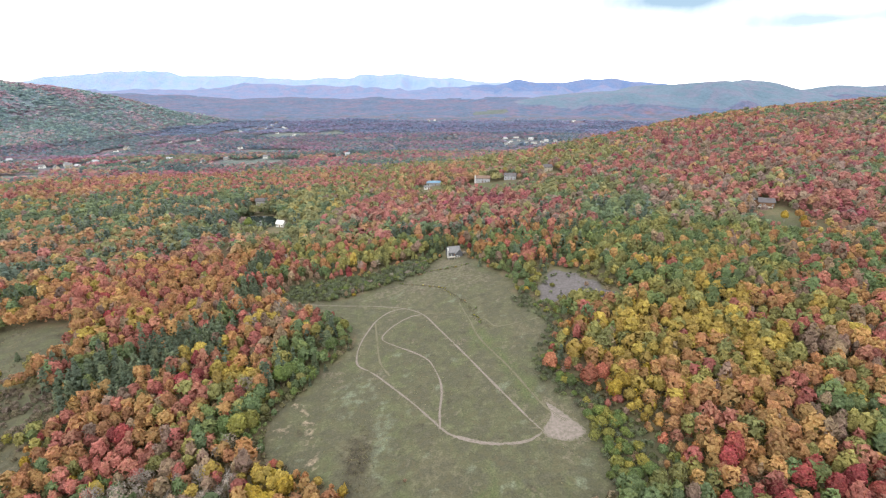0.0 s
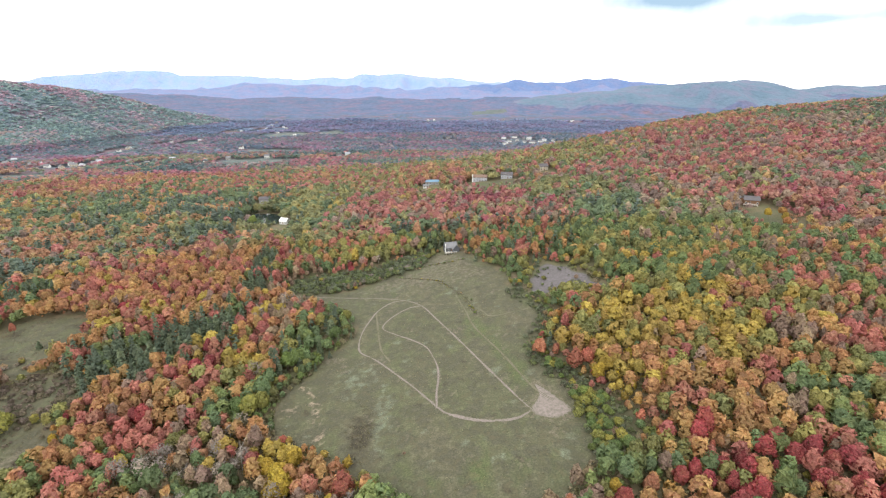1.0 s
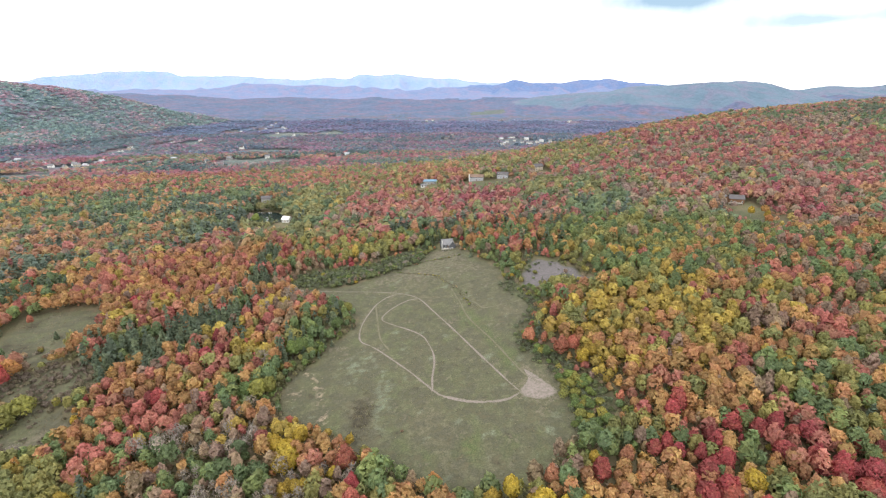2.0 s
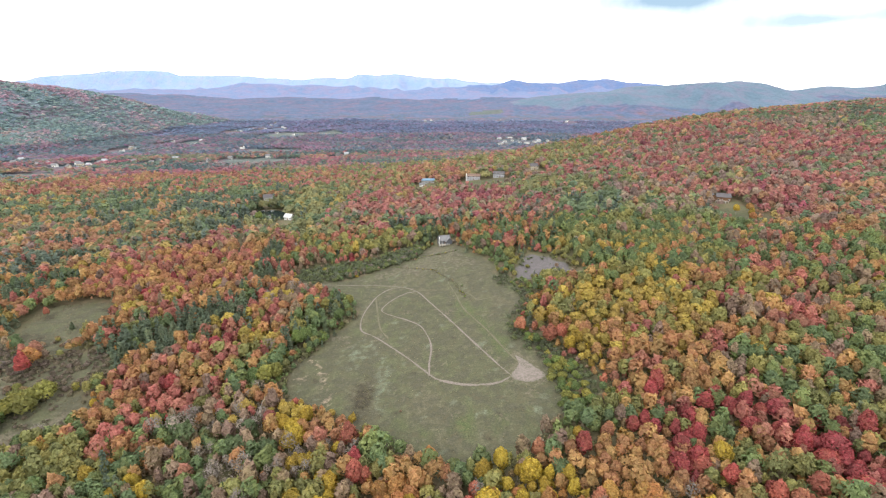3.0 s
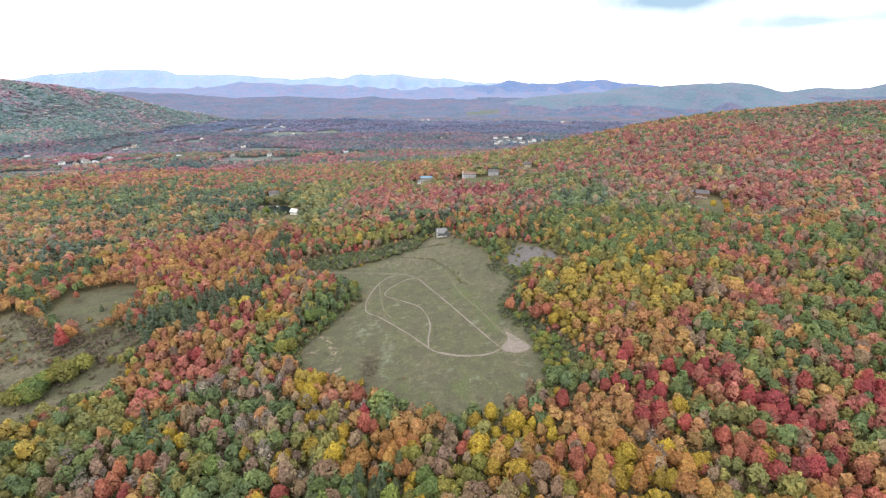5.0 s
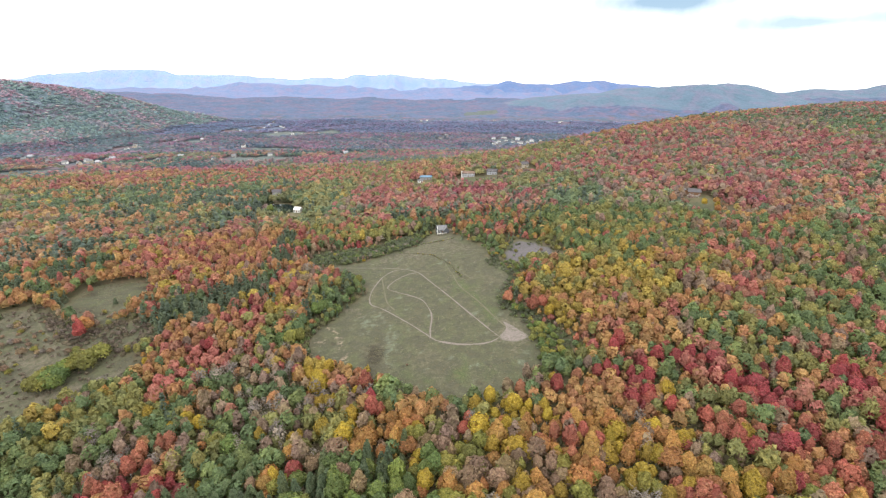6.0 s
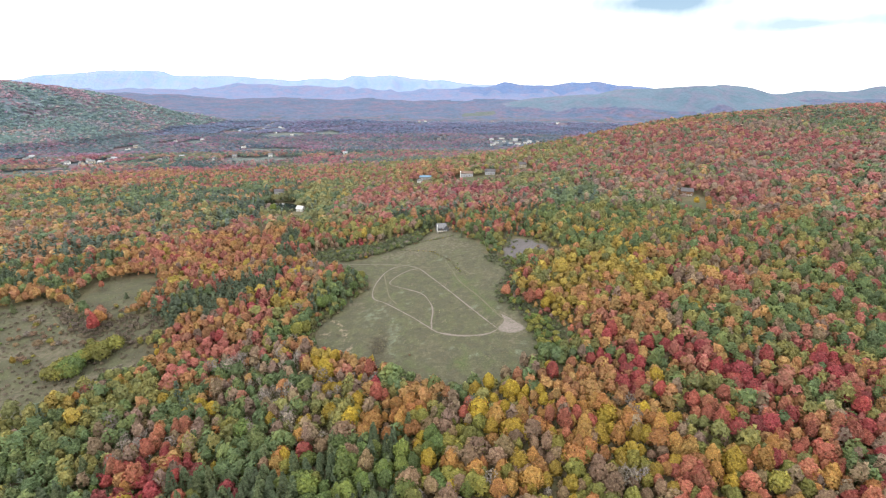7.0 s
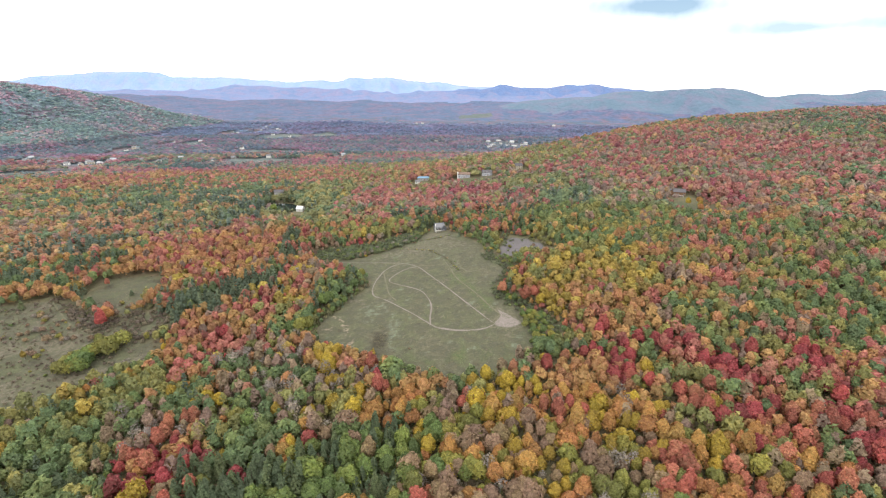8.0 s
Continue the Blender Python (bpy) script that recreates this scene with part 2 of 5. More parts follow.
ground_mat = ground_material()
# distance haze is painted into these base colours, bluer and paler farther off
valley_mat = hazed_land_material("hazy_valley_woods", (0.085, 0.098, 0.125), (0.060, 0.090, 0.105), (0.150, 0.095, 0.110))
meadow_valley_mat = hazed_land_material("hazy_valley_head_woods", (0.100, 0.118, 0.185), (0.072, 0.108, 0.158), (0.170, 0.108, 0.150))
plain_mat = hazed_land_material("hazy_plain_woods", (0.098, 0.126, 0.222), (0.076, 0.118, 0.205), (0.148, 0.118, 0.195))
foothill_mat = hazed_land_material("hazy_foothill_woods", (0.160, 0.205, 0.355), (0.140, 0.195, 0.340), (0.195, 0.198, 0.325), 0.2)
mountain_mat = hazed_land_material("hazy_mountain_woods", (0.245, 0.330, 0.515), (0.225, 0.320, 0.505), (0.262, 0.318, 0.480), 0.08)
green_ridge_mat = hazed_land_material("hazy_green_ridge_woods", (0.110, 0.162, 0.228), (0.095, 0.150, 0.210), (0.138, 0.152, 0.225), 0.25)
blue_ridge_mat = hazed_land_material("hazy_blue_ridge_woods", (0.118, 0.180, 0.345), (0.108, 0.170, 0.335), (0.140, 0.178, 0.320), 0.25)
hill_mat = hazed_land_material("hazy_western_hill_woods", (0.150, 0.195, 0.235), (0.125, 0.185, 0.215), (0.210, 0.165, 0.215))
field_mat = hazed_land_material("hazy_valley_fields", (0.108, 0.132, 0.132), (0.122, 0.135, 0.130), (0.090, 0.120, 0.116))


# ---- the land ----
CUBIC = (0.27, 30.40, -16.25, -0.95, 26.92, 19.41, -6.25, 3.93, 8.10, -6.25)
KNOLLS = (-2.13, -4.01, 0.35, 1.66, -2.12, -6.48, 2.26, -3.54, -1.29, 1.69, -2.79, -2.32, -0.03, 0.07, 5.30, 3.95, 3.93, -0.49, 3.97, -0.71)
PROFILE = ((0, 0), (900, -10), (1300, -24), (2000, -26), (2600, -16), (3100, 8), (3600, 45), (4000, 82), (4300, 108), (4600, 125), (5600, 140))
# each ridge: its line's distance, half depth and summits (x, height)
RIDGES = {
    "west_hill": (1800, 330, ((-3000, 150), (-2260, 210), (-1970, 214), (-1720, 204), (-1580, 183), (-1410, 158), (-1320, 142), (-1230, 122), (-1160, 93), (-1090, 58), (-1050, 34), (-980, 0))),
    "green_ridge": (3300, 230, ((200, 0), (410, 25), (700, 57), (940, 90), (1120, 108), (1290, 122), (1570, 138), (1820, 136), (1960, 143), (2040, 137), (2140, 111), (2210, 85), (2280, 63), (2400, 28), (2550, 0))),
    "east_ridge": (3800, 190, ((2450, 0), (2620, 21), (2750, 37), (2910, 37), (3000, 32), (3180, 55), (3470, 71), (3800, 42), (4500, 40))),
    "blue_ridge": (4300, 130, ((-110, 0), (70, 29), (300, 68), (440, 85), (600, 106), (740, 80), (990, 78), (1130, 94), (1330, 114), (1590, 81), (1710, 62), (2050, 45), (2840, 5), (3300, 0))),
    "foothills": (4350, 120, ((-2720, 0), (-2120, 7), (-1790, 33), (-1600, 62), (-1320, 60), (-1040, 62), (-670, 47), (-390, 35), (-110, 26), (310, 0))),
    "mountains": (4700, 110, ((-4250, 14), (-3830, 58), (-3420, 122), (-3240, 118), (-3110, 142), (-2910, 153), (-2630, 178), (-2490, 164), (-2320, 127), (-2170, 123), (-1920, 138), (-1570, 111),
                              (-1270, 88), (-970, 117), (-820, 107), (-670, 131), (-370, 151), (-220, 136), (-70, 113), (80, 108), (330, 79), (580, 60), (990, 0))),
}
# the brow of the eastern slope and the dip beyond it: x, y, half widths, height
BROWS = ((420, 815, 165, 115, 14), (860, 900, 160, 150, -5))


def smooth(a, b, v):
    t = np.clip((v - a) / (b - a), 0, 1)
    return t * t * (3 - 2 * t)


def near_land(x, y):
    """The slope round the meadow: a gentle cubic with low knolls on it."""
    x, y = np.clip(x, -430, 830), np.clip(y, -20, 880)
    u, v = x / 400, (y - 250) / 400
    z, i = 0.0, 0
    for p in range(4):
        for q in range(4 - p):
            z, i = z + CUBIC[i] * u ** p * v ** q, i + 1
    for k, h in enumerate(KNOLLS):
        z = z + h * np.exp(-((x + 190 - 90 * (k // 4)) ** 2 + (y - 60 - 80 * (k % 4)) ** 2) / 7688)
    return z


def valley_land(x, y):
    """The valley floor, the hills beside it and the mountains behind it."""
    z = np.interp(np.hypot(x * 0.75, y), [p[0] for p in PROFILE], [p[1] for p in PROFILE])
    for y0, depth, summits in RIDGES.values():
        crest = np.interp(x, [p[0] for p in summits], [p[1] for p in summits])
        line = y0 + 0.35 * depth * np.sin(x * 2.2 / depth + y0)
        # spurs run down from the crest to the foot
        spur = 1 + 0.35 * np.sin(x * 3.7 / depth + 1.3 * np.sin(x * 1.7 / depth)) * smooth(0, 1.2, np.abs(y - line) / depth)
        z = z + crest * np.exp(-((y - line) / depth / spur ** 0.5) ** 2 / 2)
    return z


def land(x, y):
    x, y = np.asarray(x, float), np.asarray(y, float)
    s = 650 + 0.36 * np.maximum(x, 0)
    w = np.maximum(smooth(s, s + 330, y), smooth(430, 900, -x))
    z = near_land(x, y) * (1 - w) + valley_land(x, y) * w
    for a, b, sx, sy, h in BROWS:
        z = z + h * np.exp(-((x - a) / sx) ** 2 / 2 - ((y - b) / sy) ** 2 / 2)
    return z


def rough(x, y):
    """The small rise and fall of the far land."""
    d = np.hypot(x * 0.75, y)
    return smooth(900, 2200, d) * (np.clip(d, 0, 4000) / 4000 * (9 * patchy(x, y, 900, 3) + 6 * patchy(x, y, 320, 4))) + smooth(3700, 4300, d) * 5 * patchy(x, y, 420, 12)


def height(x, y):
    return float(land(x, y))


def curve(points, closed=False, steps=6):
    """A smooth line through the points."""
    p = np.array(points, float)
    n = len(p)
    out = []
    for i in range(n if closed else n - 1):
        a, b, c, d = (p[(i + k) % n] if closed else p[min(max(i + k, 0), n - 1)] for k in (-1, 0, 1, 2))
        for s in range(steps):
            t = s / steps
            out.append(0.5 * (2 * b + (c - a) * t + (2 * a - 5 * b + 4 * c - d) * t * t + (3 * b - a - 3 * c + d) * t ** 3))
    if not closed:
        out.append(p[-1])
    return np.array(out)


def line_distance(x, y, line, closed=False):
    best = np.full(np.shape(x), 1e9)
    n = len(line)
    for i in range(n if closed else n - 1):
        (ax, ay), (bx, by) = line[i], line[(i + 1) % n]
        dx, dy = bx - ax, by - ay
        t = np.clip(((x - ax) * dx + (y - ay) * dy) / (dx * dx + dy * dy + 1e-9), 0, 1)
        best = np.minimum(best, np.hypot(x - ax - t * dx, y - ay - t * dy))
    return best


def inside(x, y, line):
    """Metres inside a closed line; negative outside."""
    hit = np.zeros(np.shape(x), bool)
    n = len(line)
    for i in range(n):
        (ax, ay), (bx, by) = line[i], line[(i + 1) % n]
        if ay != by:
            hit ^= ((ay > y) != (by > y)) & (x < (bx - ax) * (y - ay) / (by - ay) + ax)
    return np.where(hit, 1, -1) * line_distance(x, y, line, True)


def patchy(x, y, scale, seed=0):
    """Soft noise over the plan, -1 to 1."""
    out = 0.0
    r = np.random.RandomState(seed + 7)
    for k in range(7):
        a, f, ph = r.uniform(0, 6.283), r.uniform(0.6, 1.6) / scale, r.uniform(0, 6.283)
        out = out + np.sin(f * 6.283 * (x * math.cos(a) + y * math.sin(a)) + ph + 1.6 * np.sin(f * 4.1 * (y * math.cos(a) - x * math.sin(a)) + ph * 2))
    return out / 4.0


MEADOW = curve([(-86, 282), (-63, 281), (-47, 289), (-30, 300), (-15, 310), (-5, 325), (6, 332), (17, 322), (24, 304), (34, 289), (38, 268),
                (41, 245), (51, 232), (50, 216), (42, 203), (39, 192), (47, 175), (55, 160), (56, 142), (50, 126), (40, 117),
                (27, 111), (10, 105), (-2, 112), (-14, 121), (-37, 141), (-52, 150), (-66, 160), (-70, 170), (-66, 186),
                (-57, 196), (-55, 204), (-50, 213), (-45, 226), (-47, 241), (-60, 262), (-85, 274)], True, 4)
PIT = curve([(53, 259), (54, 267), (59, 273), (62, 282), (67, 286), (72, 280), (78, 276), (80, 268), (86, 263), (87, 252), (92, 246), (85, 240), (80, 246), (75, 245), (69, 250), (62, 247), (57, 243), (52, 248)], True, 4)
WEST_MEADOW = curve([(-249, 222), (-249, 247), (-236, 256), (-215, 257), (-199, 244), (-195, 226), (-200, 208), (-208, 198), (-222, 200), (-236, 208)], True, 4)
LOW_MEADOW = curve([(-330, 205), (-294, 212), (-279, 217), (-260, 221), (-232, 199), (-213, 178), (-189, 172), (-166, 166), (-158, 150), (-168, 143), (-183, 126), (-191, 111), (-202, 104), (-230, 90), (-300, 110)], True, 4)
NORTH_BRUSH = curve([(-94, 283), (-63, 285), (-46, 295), (-28, 304), (-13, 316), (-9, 326), (-14, 334), (-32, 324), (-56, 313), (-92, 305)], True, 4)
WEST_BRUSH = curve([(-268, 224), (-240, 206), (-222, 197), (-206, 194), (-195, 203), (-178, 197), (-163, 178), (-180, 172), (-213, 177), (-240, 198)], True, 4)
EAST_BRUSH = curve([(44, 262), (52, 240), (56, 222), (46, 200), (46, 190), (56, 180), (62, 164), (72, 152), (72, 136), (60, 126), (55, 140), (54, 162), (44, 180), (40, 196), (50, 218), (48, 234), (40, 250)], True, 4)
EAST_LAWN = curve([(236, 379), (241, 366), (254, 357), (256, 332), (244, 322), (234, 332), (227, 350)], True, 4)
HOUSE_LAWN = curve([(27, 557), (50, 560), (88, 552), (90, 532), (60, 530), (27, 536)], True, 4)
SAND = curve([(52, 176), (58, 177), (61, 170), (56, 164), (52, 169)], True, 4)
POND_SHORE = curve([(-152, 453), (-158, 445), (-172, 446), (-186, 453), (-195, 468), (-194, 482), (-182, 487), (-168, 484), (-158, 471)], True, 4)
VALLEY_FIELDS = [curve(p, True, 3) for p in (
    [(-438, 958), (-434, 1013), (-291, 1027), (-269, 947), (-346, 898), (-389, 870)],
    [(-619, 1741), (-569, 1900), (-480, 1860), (-470, 1660), (-567, 1640)],
    [(-470, 1900), (-400, 1990), (-340, 1800), (-410, 1740)],
    [(-760, 1422), (-716, 1479), (-680, 1418), (-716, 1366)],
    [(1113, 2560), (1194, 2560), (1295, 2511), (1265, 2475), (1155, 2497)],
    [(180, 2970), (349, 3039), (333, 2892), (189, 2863)],
    [(-702, 794), (-656, 805), (-605, 751), (-633, 713), (-740, 730)],
    [(-519, 1285), (-400, 1300), (-330, 1230), (-444, 1160)])]

OUTER_TRAIL = curve([(37, 156), (31, 152.5), (22.5, 152), (13.5, 154), (3.4, 159), (-1, 163.5), (-4.2, 168), (-11.4, 178), (-20.6, 189.6), (-32, 203), (-40, 210.5),
                     (-42, 219), (-41.7, 232), (-37, 251.7), (-30, 262), (-22, 264)])
LONG_TRAIL = curve([(-88, 279.6), (-62, 275), (-41, 271), (-22, 264), (-10.6, 253.5), (-1.2, 234), (9.6, 211), (18.6, 191.5), (27.3, 173.6), (33.3, 162), (37, 156)])
INNER_TRAIL = curve([(-1, 163), (-1.4, 172), (-0.5, 186), (-2.3, 196), (-6.3, 207.7), (-13.3, 216), (-23.6, 224.4), (-30.6, 231), (-30.7, 237.3), (-25.6, 246), (-18.3, 253), (-10.6, 254)])
FAINT_TRAIL = curve([(-37, 250), (-34, 234), (-30, 212), (-24, 200)])
EAST_TRAIL = curve([(22, 239), (27, 230), (38.6, 230.5), (50, 232)])
EDGE_TRAIL = curve([(9, 262), (14, 240), (18, 221), (29, 195), (39, 170), (46, 160)])
HOUSE_TRAIL = curve([(-30, 286), (-18, 296), (-4, 300), (8, 304), (13, 316), (12, 326)])
BROOK_SCAR = curve([(-64, 187), (-58, 181), (-53, 168), (-47, 150)])
CLEARING = curve([(36, 156), (41, 164), (40.5, 171), (46.5, 164), (52, 154), (46, 150), (40.5, 151.5)], True, 4)


def spaced(fine_from, fine_to, step, low, high, grow, most):
    line = list(np.arange(fine_from, fine_to, step))
    s, v = step, line[-1]
    while v < high:
        s = min(s * grow, max(most, 0.011 * v))
        v += s
        line.append(min(v, high))
    s, v = step, fine_from
    while v > low:
        s = min(s * grow, most)
        v -= s
        line.insert(0, max(v, low))
    return np.array(line)


def build_ground():
    gx = spaced(-92, 98, 2.0, -4300, 4300, 1.07, 38)
    gy = spaced(98, 336, 2.2, -900, 4950, 1.06, 40)
    X, Y = np.meshgrid(gx, gy)
    nx, ny = len(gx), len(gy)
    # the far land spreads like a fan
    X = X * np.maximum(1, Y / 3600)
    Z = land(X, Y) + rough(X, Y)
    bank = smooth(-7, 3, inside(X, Y, POND_SHORE))
    Z = Z * (1 - bank) + (height(-165, 460) - 2.2) * bank
    co = np.stack([X, Y, Z], -1).reshape(-1, 3)
    i = np.arange(nx * ny).reshape(ny, nx)
    quads = np.stack([i[:-1, :-1], i[:-1, 1:], i[1:, 1:], i[1:, :-1]], -1).reshape(-1, 4)
    me = bpy.data.meshes.new("ground")
    me.from_pydata(co.tolist(), [], quads.tolist())
    x, y = co[:, 0], co[:, 1]
    wob = 2.2 * patchy(x, y, 22, 5)
    meadow = smooth(-3, 3, inside(x, y, MEADOW) + wob + 3)
    for other in (WEST_MEADOW, LOW_MEADOW, WEST_BRUSH, NORTH_BRUSH, EAST_BRUSH, EAST_LAWN, HOUSE_LAWN, PIT, *VALLEY_FIELDS):
        meadow = np.maximum(meadow, smooth(-3, 3, inside(x, y, other) + wob))
    trails = np.minimum.reduce([line_distance(x, y, t) for t in (OUTER_TRAIL, LONG_TRAIL, INNER_TRAIL)])
    faint = np.minimum.reduce([line_distance(x, y, t) for t in (FAINT_TRAIL, EAST_TRAIL, EDGE_TRAIL, HOUSE_TRAIL)])
    worn = np.maximum(0.55 * (1 - smooth(0.4, 2.0, trails)), 0.4 * (1 - smooth(0.3, 1.8, faint)))
    worn = np.maximum(worn, smooth(-5, 1, inside(x, y, CLEARING)) * 0.8)
    worn = np.maximum(worn, smooth(-6, 1, inside(x, y, PIT)) * 0.5)
    worn = np.maximum(worn, 0.8 * np.exp(-((x + 50) / 9) ** 2 - ((y - 205) / 3) ** 2))
    worn = np.maximum(worn, 0.5 * smooth(-4, 4, inside(x, y, WEST_MEADOW)) * smooth(-0.2, 0.8, patchy(x, y, 40, 8)))
    worn = np.maximum(worn, 0.8 * smooth(-4, 4, inside(x, y, LOW_MEADOW)) * smooth(-0.5, 0.5, patchy(x, y, 50, 9)))
    worn = np.maximum(worn, 0.7 * np.exp(-((x + 8) / 14) ** 2 - ((y - 300) / 9) ** 2))
    worn = np.maximum(worn, 1.1 * np.exp(-((x - 3) / 10) ** 2 - ((y - 324) / 8) ** 2))
    worn = np.maximum(worn, 0.62 * smooth(262, 290, y) * smooth(-2, 6, inside(x, y, MEADOW)))
    bare = np.maximum(0.85 * (1 - smooth(0.2, 2.4, line_distance(x, y, BROOK_SCAR) + 1.2 * patchy(x, y, 9, 11))) * smooth(-0.7, 0.1, patchy(x, y, 12, 45)), smooth(-3, 2, inside(x, y, SAND)) * 0.6)
    bare = np.maximum(bare, 0.5 * np.exp(-((x + 66) / 4) ** 2 - ((y - 172) / 5) ** 2))
    green = np.maximum(0.7 * np.exp(-((line_distance(x, y, EDGE_TRAIL)) / 8) ** 2), 0.8 * np.exp(-((x - 40) / 12) ** 2 - ((y - 222) / 16) ** 2))
    green = np.maximum(green, 0.8 * np.exp(-((x - 10) / 30) ** 2 - ((y - 126) / 12) ** 2))
    green = np.maximum(green, 0.8 * ((inside(x, y, HOUSE_LAWN) > -4) | (inside(x, y, EAST_LAWN) > -4)))
    pale = np.maximum(0.75 * np.exp(-((x + 24) / 6) ** 2 - ((y - 160) / 22) ** 2), 0.7 * np.exp(-((x + 38) / 12) ** 2 - ((y - 190) / 14) ** 2))
    # pale and worn masks mute the valley fields' colour in place of haze
    fields = np.max([smooth(-5, 5, inside(x, y, f)) for f in VALLEY_FIELDS], 0)
    pale, worn = np.maximum(pale, 0.4 * fields), np.maximum(worn, 0.35 * fields)
    dark = np.maximum(1.3 * np.exp(-((x + 31) / 5.5) ** 2 - ((y - 153) / 16) ** 2), 0.9 * np.exp(-((x + 14) / 3) ** 2 - ((y - 140) / 2.5) ** 2))
    dark = np.maximum(dark, 0.55 * np.exp(-((x + 12) / 12) ** 2 - ((y - 232) / 14) ** 2))
    dark = np.maximum(dark, 0.6 * np.exp(-((x - 30) / 9) ** 2 - ((y - 252) / 9) ** 2))
    dark = np.maximum(dark, 0.45 * np.exp(-((x - 12) / 11) ** 2 - ((y - 178) / 14) ** 2))
    dark = np.maximum(dark, 0.8 * smooth(-4, 4, np.maximum(inside(x, y, LOW_MEADOW), inside(x, y, WEST_MEADOW))) * smooth(0.0, 0.8, patchy(x, y, 28, 19)))
    lawn = smooth(-2, 4, inside(x, y, MEADOW))
    dark = np.maximum(dark, 0.6 * lawn * smooth(0.25, 1.0, patchy(x, y, 15, 41)))
    pale = np.maximum(pale, 0.6 * lawn * smooth(0.25, 1.0, patchy(x, y, 19, 42)))
    worn = np.maximum(worn, 0.5 * lawn * smooth(0.35, 1.0, patchy(x, y, 24, 43)))
    green = np.maximum(green, 0.5 * lawn * smooth(0.3, 1.0, patchy(x, y, 30, 44)))
    for name, values in (("meadow", meadow), ("worn", worn), ("bare", bare), ("green", green), ("pale", pale), ("dark", dark)):
        me.attributes.new(name, "FLOAT", "POINT").data.foreach_set("value", np.asarray(values, np.float32))
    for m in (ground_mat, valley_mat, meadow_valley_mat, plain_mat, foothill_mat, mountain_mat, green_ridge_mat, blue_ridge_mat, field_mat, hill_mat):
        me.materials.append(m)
    cx, cy = X[:-1, :-1].ravel(), Y[:-1, :-1].ravel()
    # materials with more haze in their colour, in ragged patches from valley to mountains
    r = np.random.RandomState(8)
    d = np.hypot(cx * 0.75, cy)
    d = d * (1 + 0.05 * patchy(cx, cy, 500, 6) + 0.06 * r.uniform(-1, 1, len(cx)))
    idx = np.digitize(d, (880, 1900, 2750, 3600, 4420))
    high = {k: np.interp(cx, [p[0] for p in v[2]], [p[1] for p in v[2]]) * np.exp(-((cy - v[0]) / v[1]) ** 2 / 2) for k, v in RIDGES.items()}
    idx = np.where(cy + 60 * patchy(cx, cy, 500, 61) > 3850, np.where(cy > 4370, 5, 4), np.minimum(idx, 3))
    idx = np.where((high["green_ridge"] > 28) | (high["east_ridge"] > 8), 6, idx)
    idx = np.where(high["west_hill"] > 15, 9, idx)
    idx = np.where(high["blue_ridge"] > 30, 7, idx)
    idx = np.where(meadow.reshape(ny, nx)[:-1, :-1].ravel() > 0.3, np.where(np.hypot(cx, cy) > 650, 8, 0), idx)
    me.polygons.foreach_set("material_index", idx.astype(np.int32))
    me.polygons.foreach_set("use_smooth", np.ones(len(quads), bool))
    return tagged(new("ground", me), "rolling land with a dry grass meadow, forest floor and far ridges", "ground", kind="structure")


build_ground()


def ribbon(name, line, width, mat, label, lift=0.05, seed=0, broad=0.0):
    """A trodden track on the meadow, uneven in width, with a slightly sunken middle."""
    r = np.random.RandomState(seed)
    t = np.gradient(line, axis=0)
    t /= np.linalg.norm(t, axis=1)[:, None]
    side = np.stack([-t[:, 1], t[:, 0]], -1)
    n = len(line)
    wl_ = width * (0.5 + 0.16 * np.convolve(r.randn(n), np.ones(3) / 3, "same"))
    wr_ = width * (0.5 + 0.16 * np.convolve(r.randn(n), np.ones(3) / 3, "same"))
    extra = 1 + broad * np.exp(-((line[:, 0] - 16) / 22) ** 2 - ((line[:, 1] - 154) / 9) ** 2)
    wl_, wr_ = wl_ * extra, wr_ * extra
    co, faces = [], []
    for i in range(n):
        for s, dz in ((wl_[i], 0.0), (wl_[i] * 0.5, 0.02), (0, -0.01), (-wr_[i] * 0.5, 0.02), (-wr_[i], 0.0)):
            x, y = line[i] + side[i] * s
            co.append((x, y, height(x, y) + lift + dz))
    for i in range(n - 1):
        for k in range(4):
            a = i * 5 + k
            faces.append((a, a + 1, a + 6, a + 5))
    me = bpy.data.meshes.new(name)
    me.from_pydata(co, [], faces)
    me.attributes.new("trodden", "FLOAT", "POINT").data.foreach_set("value", np.tile(np.array([0, 0.8, 1.1, 0.8, 0], np.float32), n))
    me.materials.append(mat)
    me.polygons.foreach_set("use_smooth", np.ones(len(faces), bool))
    return tagged(new(name, me), label, "path", kind="structure")


